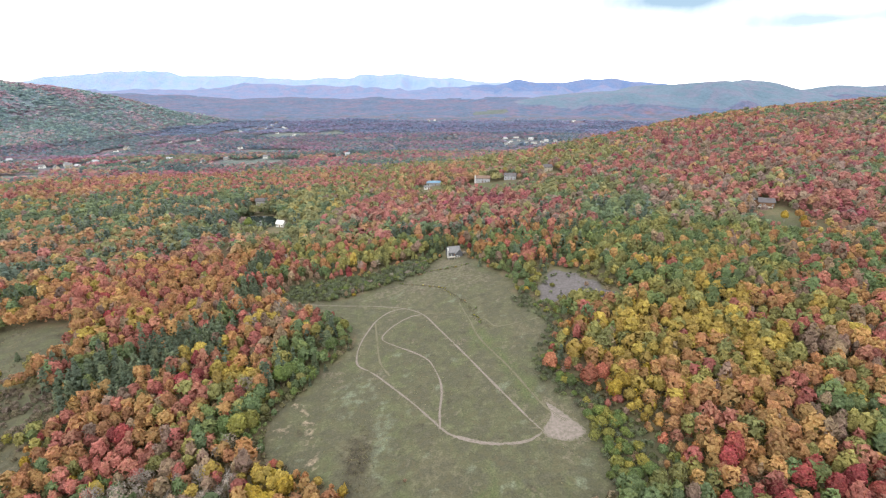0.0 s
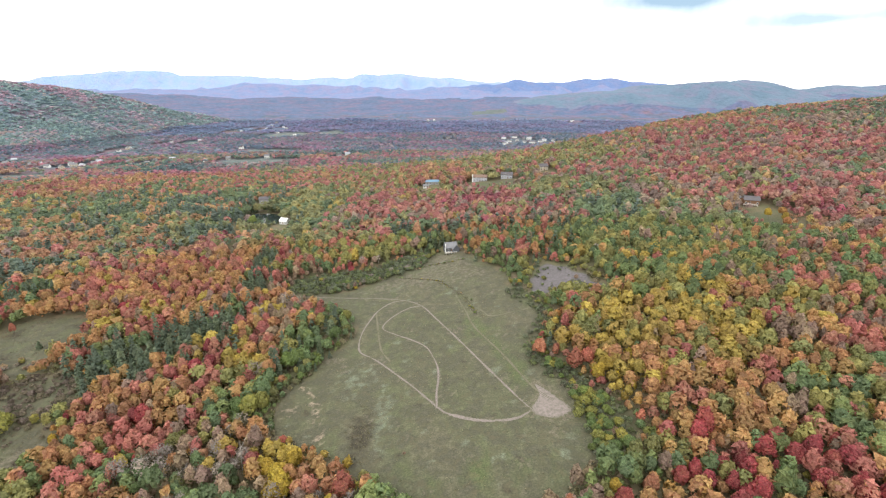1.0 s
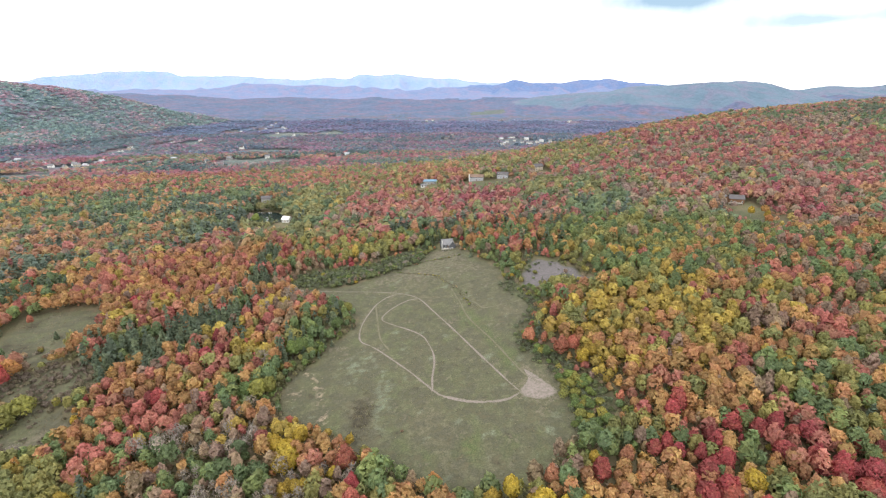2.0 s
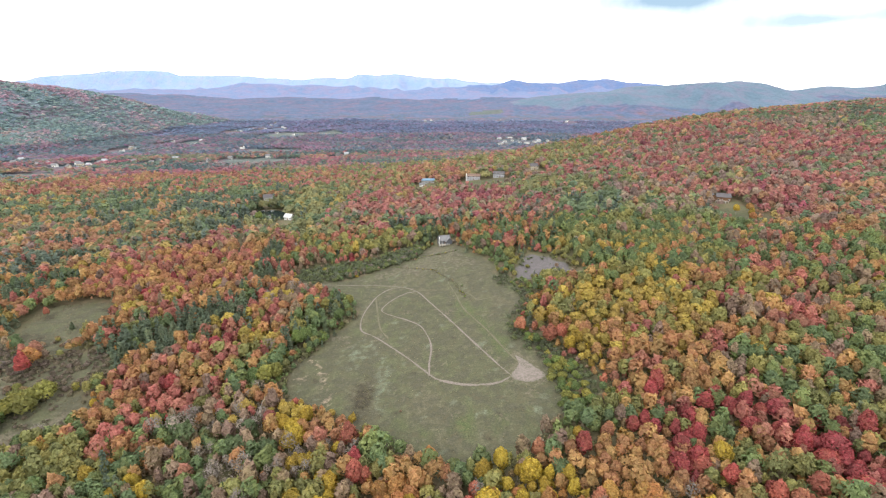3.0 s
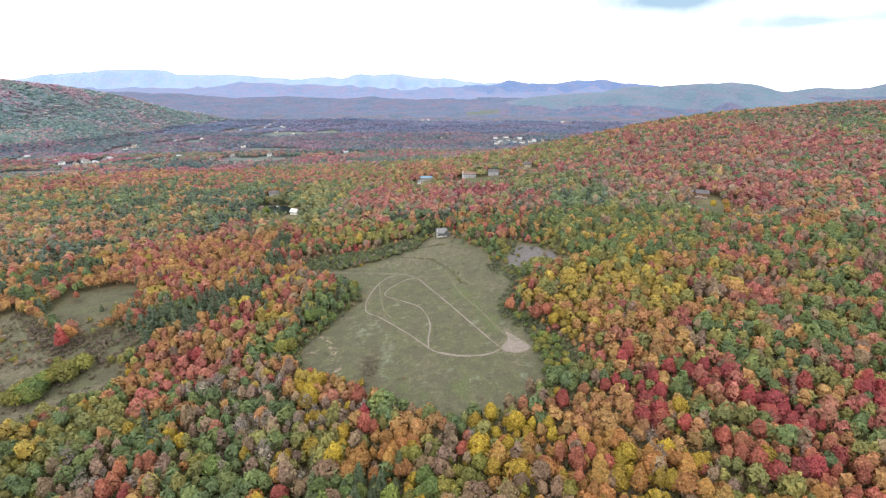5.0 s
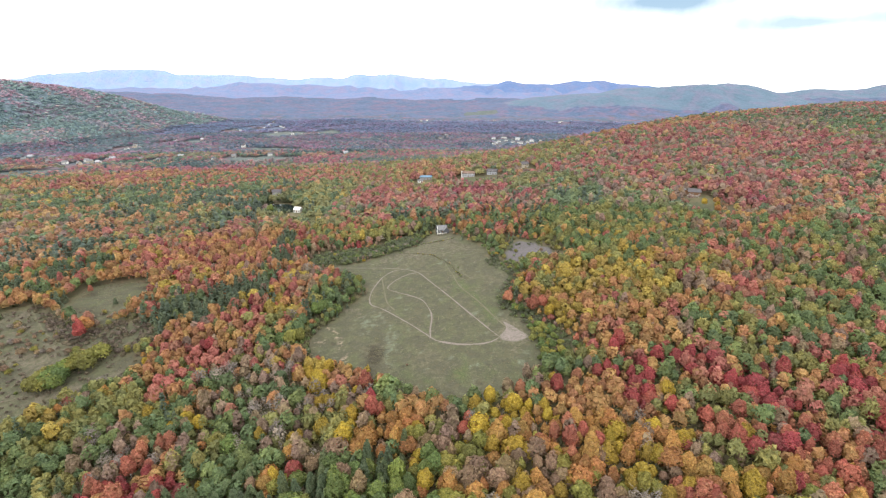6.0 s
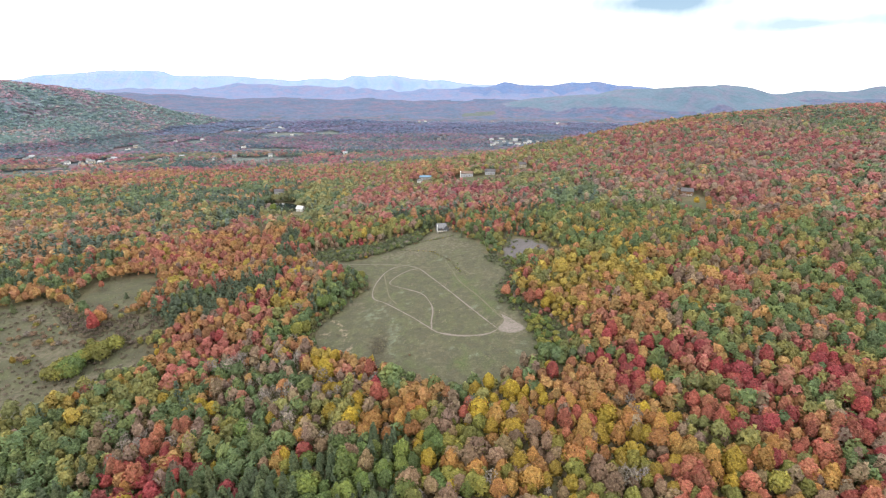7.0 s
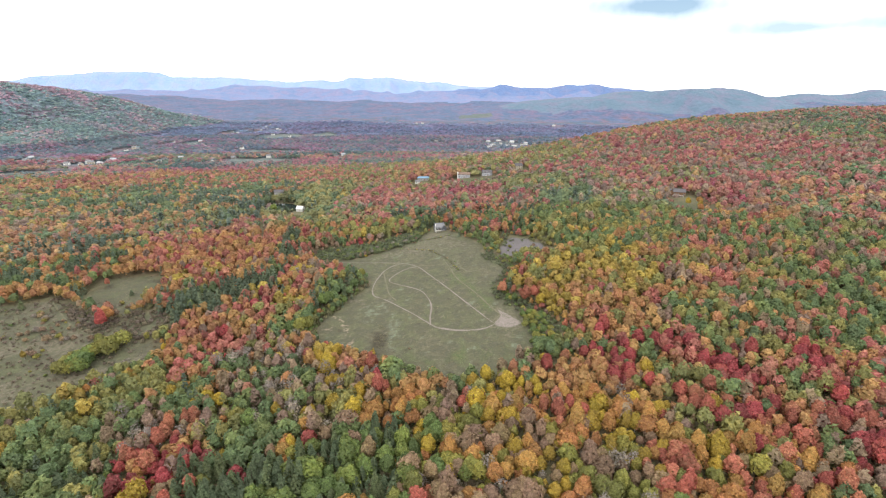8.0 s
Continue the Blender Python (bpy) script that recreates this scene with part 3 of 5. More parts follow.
def patch(name, line, mat, label, category, lift=0.04, rings=5, level=None):
    """An uneven flat area that follows the land, inside a closed line."""
    c = line.mean(0)
    n = len(line)
    co, faces = [], []
    for k in range(rings):
        f = 1 - k / rings
        for p in line:
            x, y = c + (p - c) * f
            co.append((x, y, (height(x, y) if level is None else level) + lift))
    co.append((c[0], c[1], (height(*c) if level is None else level) + lift))
    for k in range(rings - 1):
        for i in range(n):
            j = (i + 1) % n
            faces.append((k * n + i, k * n + j, (k + 1) * n + j, (k + 1) * n + i))
    for i in range(n):
        faces.append(((rings - 1) * n + i, (rings - 1) * n + (i + 1) % n, rings * n))
    me = bpy.data.meshes.new(name)
    me.from_pydata(co, [], faces)
    me.attributes.new("trodden", "FLOAT", "POINT").data.foreach_set("value", np.concatenate([np.repeat(np.minimum(np.arange(rings) * 1.1, 1.2), n), [1.2]]).astype(np.float32))
    me.materials.append(mat)
    me.polygons.foreach_set("use_smooth", np.ones(len(faces), bool))
    return tagged(new(name, me), label, category, kind="structure")


ribbon("dirt_path", OUTER_TRAIL, 1.0, dirt_track, "pale dirt track looping round the meadow", 0.05, 1, 0.9)
ribbon("dirt_path", LONG_TRAIL, 1.0, dirt_track, "long pale dirt track across the meadow", 0.07, 2)
ribbon("dirt_path", INNER_TRAIL, 1.0, dirt_track, "winding pale dirt track inside the meadow loop", 0.09, 3, 0.6)
ribbon("dirt_path", FAINT_TRAIL, 1.2, grown_track, "faint half-grown track in the meadow grass", 0.05, 4)
ribbon("dirt_path", EAST_TRAIL, 1.1, grown_track, "faint side track leading to the wood's edge", 0.05, 5)
ribbon("dirt_path", EDGE_TRAIL, 1.0, grown_track, "faint track along the green meadow edge", 0.05, 6)
ribbon("dirt_path", HOUSE_TRAIL, 1.3, grown_track, "faint track leading up to the house", 0.05, 7)
ribbon("dirt_path", curve([(-232, 116), (-218, 127), (-209, 133.5), (-202, 141)]), 1.6, grown_track, "faint cart track across the low meadow", 0.06, 8)
ribbon("dirt_path", curve([(-271, 224), (-249, 202), (-229, 184), (-212, 176)]), 1.4, grown_track, "pale footpath winding through the low meadow", 0.06, 9)
patch("clearing", CLEARING, dirt_track, "bare pinkish dirt patch where the tracks meet", "clearing", 0.06, 6)
patch("gravel_pit", PIT, gravel_flat, "bare grey gravel flat among young trees", "gravel pit", 0.06, 7)
patch("pond", POND_SHORE, water_mat, "still pond mirroring the bright sky", "pond", 0.0, 3, height(-165, 460) - 0.9)


# ---- houses ----
def box(bm, x0, x1, y0, y1, z0, z1):
    v = [bm.verts.new((x, y, z)) for z in (z0, z1) for x, y in ((x0, y0), (x1, y0), (x1, y1), (x0, y1))]
    for f in ((3, 2, 1, 0), (4, 5, 6, 7), (0, 1, 5, 4), (1, 2, 6, 5), (2, 3, 7, 6), (3, 0, 4, 7)):
        bm.faces.new([v[i] for i in f])


def part(name, bm, mat, parent, label=""):
    me = bpy.data.meshes.new(name)
    bm.to_mesh(me)
    bm.free()
    me.materials.append(mat)
    ob = new(name, me)
    ob.parent = parent
    if label:
        ob["label"] = label
    return ob


def gable_body(w, d, h, rise, sink=1.0):
    """Walls with gable ends; the ridge runs along x."""
    bm = bmesh.new()
    ring = [(-d / 2, -sink), (d / 2, -sink), (d / 2, h), (0, h + rise), (-d / 2, h)]
    a = [bm.verts.new((-w / 2, y, z)) for y, z in ring]
    b = [bm.verts.new((w / 2, y, z)) for y, z in ring]
    bm.faces.new(a[::-1])
    bm.faces.new(b)
    for i in range(5):
        j = (i + 1) % 5
        bm.faces.new((a[i], a[j], b[j], b[i]))
    bmesh.ops.recalc_face_normals(bm, faces=bm.faces)
    return bm


def gable_roof(w, d, h, rise, over=0.45, thick=0.22):
    bm = bmesh.new()
    s = rise / (d / 2)
    y = d / 2 + over
    lo = h - over * s
    ring = [(-y, lo + 0.03), (0, h + rise + 0.03), (y, lo + 0.03), (y, lo + thick + 0.03), (0, h + rise + thick + 0.05), (-y, lo + thick + 0.03)]
    a = [bm.verts.new((-w / 2 - over, p, z)) for p, z in ring]
    b = [bm.verts.new((w / 2 + over, p, z)) for p, z in ring]
    bm.faces.new(a[::-1])
    bm.faces.new(b)
    for i in range(6):
        j = (i + 1) % 6
        bm.faces.new((a[i], a[j], b[j], b[i]))
    bmesh.ops.recalc_face_normals(bm, faces=bm.faces)
    return bm


def window(parent, x, y, z, w=1.0, h=1.3, side="y"):
    """A framed window on the wall at y (facing -y) or, with side x, at x."""
    s = -1 if (y < 0 if side == "y" else x < 0) else 1
    bm = bmesh.new()
    if side == "y":
        for a, b, c, d in ((-w / 2 - .1, w / 2 + .1, h / 2, h / 2 + .12), (-w / 2 - .14, w / 2 + .14, -h / 2 - .12, -h / 2), (-w / 2 - .1, -w / 2, -h / 2, h / 2), (w / 2, w / 2 + .1, -h / 2, h / 2), (-w / 2, w / 2, -.03, .03)):
            box(bm, x + a, x + b, y - .03, y + .07, z + c, z + d) if s > 0 else box(bm, x + a, x + b, y - .07, y + .03, z + c, z + d)
    else:
        for a, b, c, d in ((-w / 2 - .1, w / 2 + .1, h / 2, h / 2 + .12), (-w / 2 - .14, w / 2 + .14, -h / 2 - .12, -h / 2), (-w / 2 - .1, -w / 2, -h / 2, h / 2), (w / 2, w / 2 + .1, -h / 2, h / 2)):
            box(bm, x - (.07 if s < 0 else .03), x + (.03 if s < 0 else .07), y + a, y + b, z + c, z + d)
    win = part("window", bm, white_wall, parent)
    bm = bmesh.new()
    if side == "y":
        box(bm, x - w / 2, x + w / 2, y + s * .01 - .02, y + s * .01 + .02, z - h / 2, z + h / 2)
    else:
        box(bm, x + s * .01 - .02, x + s * .01 + .02, y - w / 2, y + w / 2, z - h / 2, z + h / 2)
    part("pane", bm, pane_glass, win)


def house(x, y, turn, w, d, h, rise, wall, roof, label, windows=3, storeys=1, chimney=True, porch=False, name="house", plain_back=False):
    top = new(name)
    top.matrix_basis = pose(x, y, height(x, y), 0, 0, turn)
    tagged(top, label, "house")
    part("wall", gable_body(w, d, h, rise), wall, top)
    roof_ = part("roof", gable_roof(w, d, h, rise), roof, top)
    if chimney:
        bm = bmesh.new()
        box(bm, w * 0.22, w * 0.22 + 0.8, -0.4, 0.4, h + rise * 0.5, h + rise + 1.0)
        box(bm, w * 0.22 - .08, w * 0.22 + 0.88, -0.48, 0.48, h + rise + 1.0, h + rise + 1.15)
        part("chimney", bm, brick, roof_)
    for s in range(storeys):
        for k in range(windows):
            wx = -w / 2 + w * (k + 0.5) / windows
            if s == 0 and k == windows // 2:
                bm = bmesh.new()
                box(bm, wx - .5, wx + .5, -d / 2 - .06, -d / 2 + .02, 0.1, 2.2)
                part("door", bm, brown_wall, top)
            else:
                window(top, wx, -d / 2, 1.6 + 2.7 * s)
            if not plain_back:
                window(top, wx, d / 2, 1.6 + 2.7 * s)
    for s in () if plain_back else (-1, 1):
        window(top, s * w / 2, 0, 1.6 + 2.7 * (storeys - 1), 1.0, 1.3, "x")
    if porch:
        bm = bmesh.new()
        box(bm, -w / 2 - 1.0, w / 2 * 0.7, -d / 2 - 3.2, -d / 2 - .02, 0.35, 0.55)
        deck = part("deck", bm, deck_wood, top, "weathered timber deck")
        for k in range(5):
            px = -w / 2 - 0.9 + k * (w * 0.85 + 0.6) / 4
            bm = bmesh.new()
            box(bm, px - .07, px + .07, -d / 2 - 3.15, -d / 2 - 3.0, -1.2, 1.5)
            part("post", bm, white_wall, deck)
        bm = bmesh.new()
        box(bm, -w / 2 - 0.95, w / 2 * 0.65, -d / 2 - 3.14, -d / 2 - 3.04, 1.4, 1.52)
        part("rail", bm, white_wall, deck)
    return top


def wing(parent, x, y, turn, w, d, h, rise, wall, roof):
    """A lower wing that belongs to a house."""
    body = part("wing", gable_body(w, d, h, rise), wall, parent)
    body.matrix_basis = pose(x, y, 0, 0, 0, turn)
    part("roof", gable_roof(w, d, h, rise), roof, body)


# the white house at the head of the meadow
home = house(7.0, 336, 18, 8.5, 7.0, 3.4, 3.0, slate_wall, grey_roof, "small grey-roofed house with a white deck above the meadow", 3, 1, False, True)
wing(home, 2.6, -2.6, 90, 6.4, 5.0, 3.0, 2.6, slate_wall, grey_roof)
bm_ = bmesh.new()
box(bm_, -4.85, -4.28, -2.8, -2.2, -1.0, 5.9)
box(bm_, -4.92, -4.21, -2.87, -2.13, 5.9, 6.1)
part("chimney", bm_, white_wall, home, "tall white chimney")
# the ridge houses
far_home = house(45, 566, -6, 16, 8, 4.8, 2.4, dimmed_wall, brown_roof, "long white farmhouse with dark roof among trees", 5, 2)
bm_ = bmesh.new()
box(bm_, -9.1, -8.02, -4.05, 4.05, -1, 7.0)
part("end_wall", bm_, white_wall, far_home, "white end wall")
house(76, 566, -14, 13, 8, 4.4, 2.6, dimmed_wall, dark_roof, "white house with dark roof on the ridge lawn", 4, 2)
barn = house(-11, 575, 5, 16, 9, 3.6, 1.6, grey_wall, blue_roof, "low building with a pale blue metal roof", 4, 1, False)
house(-18, 556, 10, 6, 5, 2.6, 1.3, white_wall, grey_roof, "small white shed beside the blue-roofed building", 2, 1, False)
house(122, 592, 20, 11, 8, 5.0, 2.8, cream_wall, dark_roof, "pinkish house with dark roof half hidden by trees", 3, 2)
# the pond houses
house(-146, 440, -20, 7.5, 6, 3.0, 2.4, white_wall, white_wall, "white pond house with a pale roof", 3, 1, False)
house(-198, 540, 12, 12, 8, 4.6, 2.4, grey_wall, dark_roof, "dark house behind the pond", 3, 1)
# the house on the eastern slope
lodge = house(251, 384, -18, 11, 7.5, 4.0, 2.6, brown_wall, dark_roof, "brown wooden house with dark and grey roofs on the slope", 4, 1, True, True)
wing(lodge, -7.5, 1.5, 90, 7, 5.5, 3.4, 2.2, brown_wall, grey_roof)

# the village houses of the valley
r_ = random.Random(5)
VILLAGE = ((-887, 1036), (-771, 931), (-765, 950), (-680, 886), (-640, 858), (-684, 923), (-700, 940), (-663, 949), (-674, 981), (-690, 1003), (-792, 1233), (-804, 1290),
           (-825, 1330), (-777, 1263), (-576, 1003), (-562, 949), (-552, 1023), (-455, 960), (-440, 1030), (-370, 1057), (-525, 1320), (-734, 1555), (-722, 1511), (-788, 1478),
           (-210, 1116), (-224, 1089), (19, 1616), (40, 1751), (-40, 2560), (-68, 2500), (-722, 2175), (-758, 2350), (-690, 2010))
VALLEY_HEAD = ((-777, 1926), (-739, 1880), (-746, 2044), (-589, 1826), (636, 2500), (615, 2450), (305, 2560), (-506, 1746), (-650, 2100), (-620, 2040), (-835, 1000), (-850, 970), (-720, 905), (-655, 905), (-610, 970))
for vx, vy in VILLAGE + VALLEY_HEAD:
    white = r_.random() < 0.6
    house(vx, vy, r_.uniform(-40, 40), r_.uniform(8, 11), r_.uniform(6.5, 8), r_.uniform(3.6, 5), r_.uniform(2.4, 3.2), white_wall if white else r_.choice((cream_wall, grey_wall)),
          r_.choice((grey_roof, grey_roof, dark_roof, dimmed_wall)), "pale village house down in the valley" if white else "muted village house down in the valley", 3, 1, False, name="village_house", plain_back=True)
for vx, vy, vw, vd, vh in ((194, 1600, 30, 16, 6), (176, 1425, 22, 14, 6), (200, 1500, 26, 12, 6), (234, 1640, 40, 16, 7), (228, 1540, 22, 12, 5), (240, 1475, 30, 14, 6), (272, 1590, 34, 18, 8), (258, 1450, 40, 14, 7), (288, 1487, 26, 14, 6), (308, 1530, 30, 12, 6), (338, 1543, 24, 10, 5), (186, 1450, 18, 10, 5)):
    house(vx, vy, r_.uniform(-15, 15), vw * 0.42, vd * 0.6, vh * 0.7, 2.4, white_wall, r_.choice((grey_roof, grey_roof, dimmed_wall)), "long white building of the valley hamlet", 5, 1, False, name="hall", plain_back=True)


# ---- trees ----
KINDS = ("crimson", "red", "orange", "yellow", "olive", "green", "brown", "pine", "bare")
NAMES = {"crimson": "crimson_maple", "red": "red_maple", "orange": "orange_maple", "yellow": "yellow_birch", "olive": "olive_ash", "green": "green_oak",
         "brown": "brown_beech", "pine": "white_pine", "bare": "bare_tree", "brush": "undergrowth", "thicket": "thicket", "heath": "dry_brush"}
LABELS = {"crimson": "maple in deep crimson autumn leaf", "red": "maple in coral red autumn leaf", "orange": "maple in orange autumn leaf",
          "yellow": "birch in golden yellow autumn leaf", "olive": "ash turning from green to olive yellow", "green": "oak still in full green leaf",
          "brown": "beech with fading pinkish brown leaves", "pine": "dark green white pine with layered boughs", "bare": "leafless grey tree with thin bare twigs", "brush": "olive and brown undergrowth", "thicket": "green thicket", "heath": "purplish thicket"}


def cards(points, normals, size, r, ragged=0.5):
    """Small leaf sprays: one uneven triangle at each point, shaded by the way its bough faces (corners, then normals)."""
    n = len(points)
    nn = normals + ragged * r.randn(n, 3)
    nn /= np.linalg.norm(nn, axis=1)[:, None]
    u = np.cross(nn, r.randn(n, 3))
    u /= np.linalg.norm(u, axis=1)[:, None]
    v = np.cross(nn, u)
    s = size * r.uniform(0.65, 1.3, (n, 1))
    out = np.empty((n, 3, 6))
    whole = points - np.array([points[:, 0].mean(), points[:, 1].mean(), np.quantile(points[:, 2], 0.3)])
    whole /= np.linalg.norm(whole, axis=1)[:, None] + 1e-6
    soft = 0.8 * normals + 0.3 * whole + np.array([0, 0, 0.30]) + 0.2 * r.randn(n, 3)
    for k, (a, b) in enumerate(((-0.87, -0.5), (0.87, -0.5), (0.0, 1.0))):
        j = 0.68 * r.uniform(0.7, 1.3, (n, 1))
        out[:, k, :3] = points + s * j * (a * u + b * v)
        out[:, k, 3:] = soft / np.linalg.norm(soft, axis=1)[:, None]
    return out


def broad_crown(n, size, lobes, r, width=3.0, low=2.0, high=10.5, taper=0.4, flat=0.0):
    """A rounded crown of leaf sprays that swells into boughs and narrows upwards by taper; base at the ground."""
    mid, half = (low + high) / 2, (high - low) / 2
    k = np.arange(n) + 0.5
    up, a = 1 - k / n * (1.55 - 0.4 * flat), 2.39996 * k
    e = np.stack([np.sqrt(1 - up * up) * np.cos(a), np.sqrt(1 - up * up) * np.sin(a), up], -1) + r.randn(n, 3) * 0.9 / math.sqrt(n)
    e /= np.linalg.norm(e, axis=1)[:, None]
    c = r.randn(lobes, 3)
    c[:, 2] = np.abs(c[:, 2]) - 0.4
    c /= np.linalg.norm(c, axis=1)[:, None]
    grown = r.uniform(0.08, 0.46, lobes)
    dot = e @ c.T
    swell = np.exp(-(1 - dot) / 0.10) * grown
    lobe = swell.argmax(1)
    reach = 0.80 + swell.max(1) + r.uniform(-0.13, 0.13, n)
    pts = e * reach[:, None] * np.array([width, width, half])
    slim = 1.12 - taper * (pts[:, 2:] + half) / (2 * half)
    pts[:, :2] = pts[:, :2] * slim + 0.12 * width * r.randn(2) * (pts[:, 2:] + half) / (2 * half)
    # each bough bulges away from its own middle
    nrm = e / np.array([width, width, half])
    nrm /= np.linalg.norm(nrm, axis=1)[:, None]
    nrm = nrm + 1.3 * (e - c[lobe] * dot[np.arange(n), lobe][:, None]) * (swell.max(1) > 0.04)[:, None]
    nrm /= np.linalg.norm(nrm, axis=1)[:, None]
    pts[:, 2] += mid
    leaves = cards(pts, nrm * (1 - 0.5 * flat) + np.array([0, 0, 1.0 * flat]), size, r, max(0.42 - 0.3 * flat, 0.12))
    if n < 40 or lobes < 10:
        return leaves
    # the inner foliage behind the outer sprays
    inner = r.choice(n, n // 12, replace=False)
    core = np.array([0, 0, mid])
    return np.concatenate([leaves, cards(core + (pts[inner] - core) * 0.74, nrm[inner], size * 2.1, r, 0.25)])


def pine_crown(n, size, r, width=2.7, low=1.8, high=12.0):
    """Tiers of drooping boughs that narrow to a soft top."""
    pts, nrm = [], []
    for i in range(n):
        f = r.uniform(0, 1) ** 1.25
        tier = min(max(round(f * 8) / 8 + r.uniform(-0.03, 0.03), 0.0), 1.0)
        z = low + (high - low) * min(tier, 1.0)
        reach = width * (1 - tier) ** 0.75 * r.uniform(0.45, 1.08) + 0.15
        a = r.uniform(0, 6.283)
        a = a + 0.35 * math.sin(5 * a + 9 * tier)
        pts.append((reach * math.cos(a), reach * math.sin(a), z - 0.22 * reach))
        nrm.append((0.6 * math.cos(a), 0.6 * math.sin(a), 1.0))
    return cards(np.array(pts), np.array(nrm), size, r)


def sticks(bm_co, faces, a, b, ra, rb, join=None):
    """A tapered three-sided limb from a to b."""
    a, b = np.array(a, float), np.array(b, float)
    w = (b - a) / (np.linalg.norm(b - a) + 1e-9)
    u = np.cross(w, (0.31, 0.9, 0.23))
    u /= np.linalg.norm(u)
    v = np.cross(w, u)
    base = len(bm_co)
    for p, rr in ((a, ra), (b, rb)):
        for k in range(3):
            t = k * 2.0944
            bm_co.append(p + rr * (math.cos(t) * u + math.sin(t) * v))
    for k in range(3):
        j = (k + 1) % 3
        faces.append((base + k, base + j, base + 3 + j, base + 3 + k))
    if join is not None:
        faces.append((join, base, base + 1))


def trunk_mesh(r, h, thick, limbs, twigs=0):
    co, faces = [], []
    lean = r.uniform(-0.4, 0.4, 2)
    p = [np.array((lean[0] * t, lean[1] * t, -0.6 + (h + 0.6) * t)) for t in (0, 0.35, 0.7, 1.0)]
    for i in range(3):
        sticks(co, faces, p[i], p[i + 1], thick * (1 - 0.27 * i), thick * (0.73 - 0.27 * i), len(co) - 3 if i else None)
    for _ in range(limbs):
        t = r.uniform(0.35, 0.95)
        a, reach = r.uniform(0, 6.283), h * r.uniform(0.14, 0.32) * (1.25 - t * 0.6)
        s = np.array((lean[0] * t, lean[1] * t, h * t))
        e = s + np.array((math.cos(a) * reach, math.sin(a) * reach, reach * r.uniform(0.5, 1.2)))
        root = len(co)
        sticks(co, faces, s, e, thick * 0.4, thick * 0.1, 6 + r.randint(9))
        for _ in range(twigs):
            q = s + (e - s) * r.uniform(0.3, 1.0)
            sticks(co, faces, q, q + np.array((r.uniform(-1, 1), r.uniform(-1, 1), r.uniform(0.3, 1.5))) * reach * 0.4, thick * 0.16, thick * 0.05, root + 3)
    return co, faces


def leaf_mesh(name, tris, mat, tone=None):
    n = len(tris)
    me = bpy.data.meshes.new(name)
    me.vertices.add(n * 3)
    me.vertices.foreach_set("co", np.ascontiguousarray(tris[..., :3]).reshape(-1).astype(np.float32))
    me.loops.add(n * 3)
    me.loops.foreach_set("vertex_index", np.arange(n * 3, dtype=np.int32))
    me.polygons.add(n)
    me.polygons.foreach_set("loop_start", np.arange(0, n * 3, 3, dtype=np.int32))
    me.update(calc_edges=True)
    if tris.shape[-1] == 6:
        me.attributes.new("custom_normal", "FLOAT_VECTOR", "POINT").data.foreach_set("vector", np.ascontiguousarray(tris[..., 3:]).reshape(-1).astype(np.float32))
    if tone is not None:
        me.attributes.new("tone", "FLOAT", "FACE").data.foreach_set("value", tone.astype(np.float32))
    me.materials.append(mat)
    return me


def crown_leaves(kind, n, size, lobes, r, flat=0.0):
    u = r.uniform
    if kind == "pine":
        return pine_crown(n, size, r, u(1.9, 2.6), 1.2, u(9.5, 12.5))
    if kind == "yellow":
        return broad_crown(n, size, lobes, r, u(2.1, 3.0), 2.0, u(8.0, 11.0), u(0.1, 0.6), flat)
    if kind == "bare":
        return broad_crown(max(n // 5, 3), size * 0.7, lobes, r, 2.3, 3.0, 9.0)
    if kind in ("brush", "thicket", "heath"):
        return broad_crown(n, size, lobes, r, u(1.1, 1.7), 0.1, u(1.8, 2.8), 0.3)
    if kind == "green":
        return broad_crown(n, size, lobes, r, u(2.3, 3.4), 2.0, u(8.5, 10.5), u(0.1, 0.5), flat)
    return broad_crown(n, size, lobes, r, u(1.95, 3.0), 2.0, u(8.0, 11.0), u(0.1, 0.6), flat)


# what grows where: ellipses on the plan with the mix of kinds in them
ZONES = []


def zone(x, y, rx, ry, **mix):
    ZONES.append((x, y, rx, ry, [mix.get(k, 0.0) for k in KINDS]))


zone(-27, 60, 17, 16, pine=3, green=3, brown=.6)
zone(-45, 48, 13, 11, pine=3, green=2)
zone(-85, 49, 13, 11, pine=4, green=1, red=.4)
zone(-147, 50, 17, 16, pine=2, green=2, olive=1)
zone(-86, 84, 13, 12, green=3, olive=1.5)
zone(-163, 84, 17, 13, olive=2, green=2)
zone(-153, 118, 17, 13, olive=3, yellow=1, green=1)
zone(-111, 62, 16, 13, red=1.4, crimson=1, orange=1, brown=1, yellow=0.2, olive=0.2)
zone(-143, 89, 16, 11, brown=1.5, bare=1, green=1, red=.7)
zone(-79, 102, 17, 14, green=2, bare=1.5, brown=1)
zone(-57, 102, 17, 18, yellow=1, brown=1.3, orange=1, bare=1, olive=1)
zone(-17, 95, 13, 10, orange=2, red=1, brown=1, olive=1)
zone(3, 67, 16, 14, olive=2, brown=1.1, yellow=1, orange=.8, green=.8)
zone(31, 64, 18, 19, brown=1.4, olive=1.8, orange=1, bare=.8, yellow=.9)
zone(27, 36, 14, 9, bare=1.3, brown=2, orange=1, green=.6, red=.6)
zone(57, 85, 15, 13, orange=3, yellow=1, red=1)
zone(85, 68, 18, 15, yellow=1.5, orange=1.5, brown=1, bare=.6)
zone(66, 41, 16, 13, olive=1.5, yellow=1, bare=1.3, brown=1.5)
zone(82, 107, 13, 11, orange=2, red=1, crimson=1)
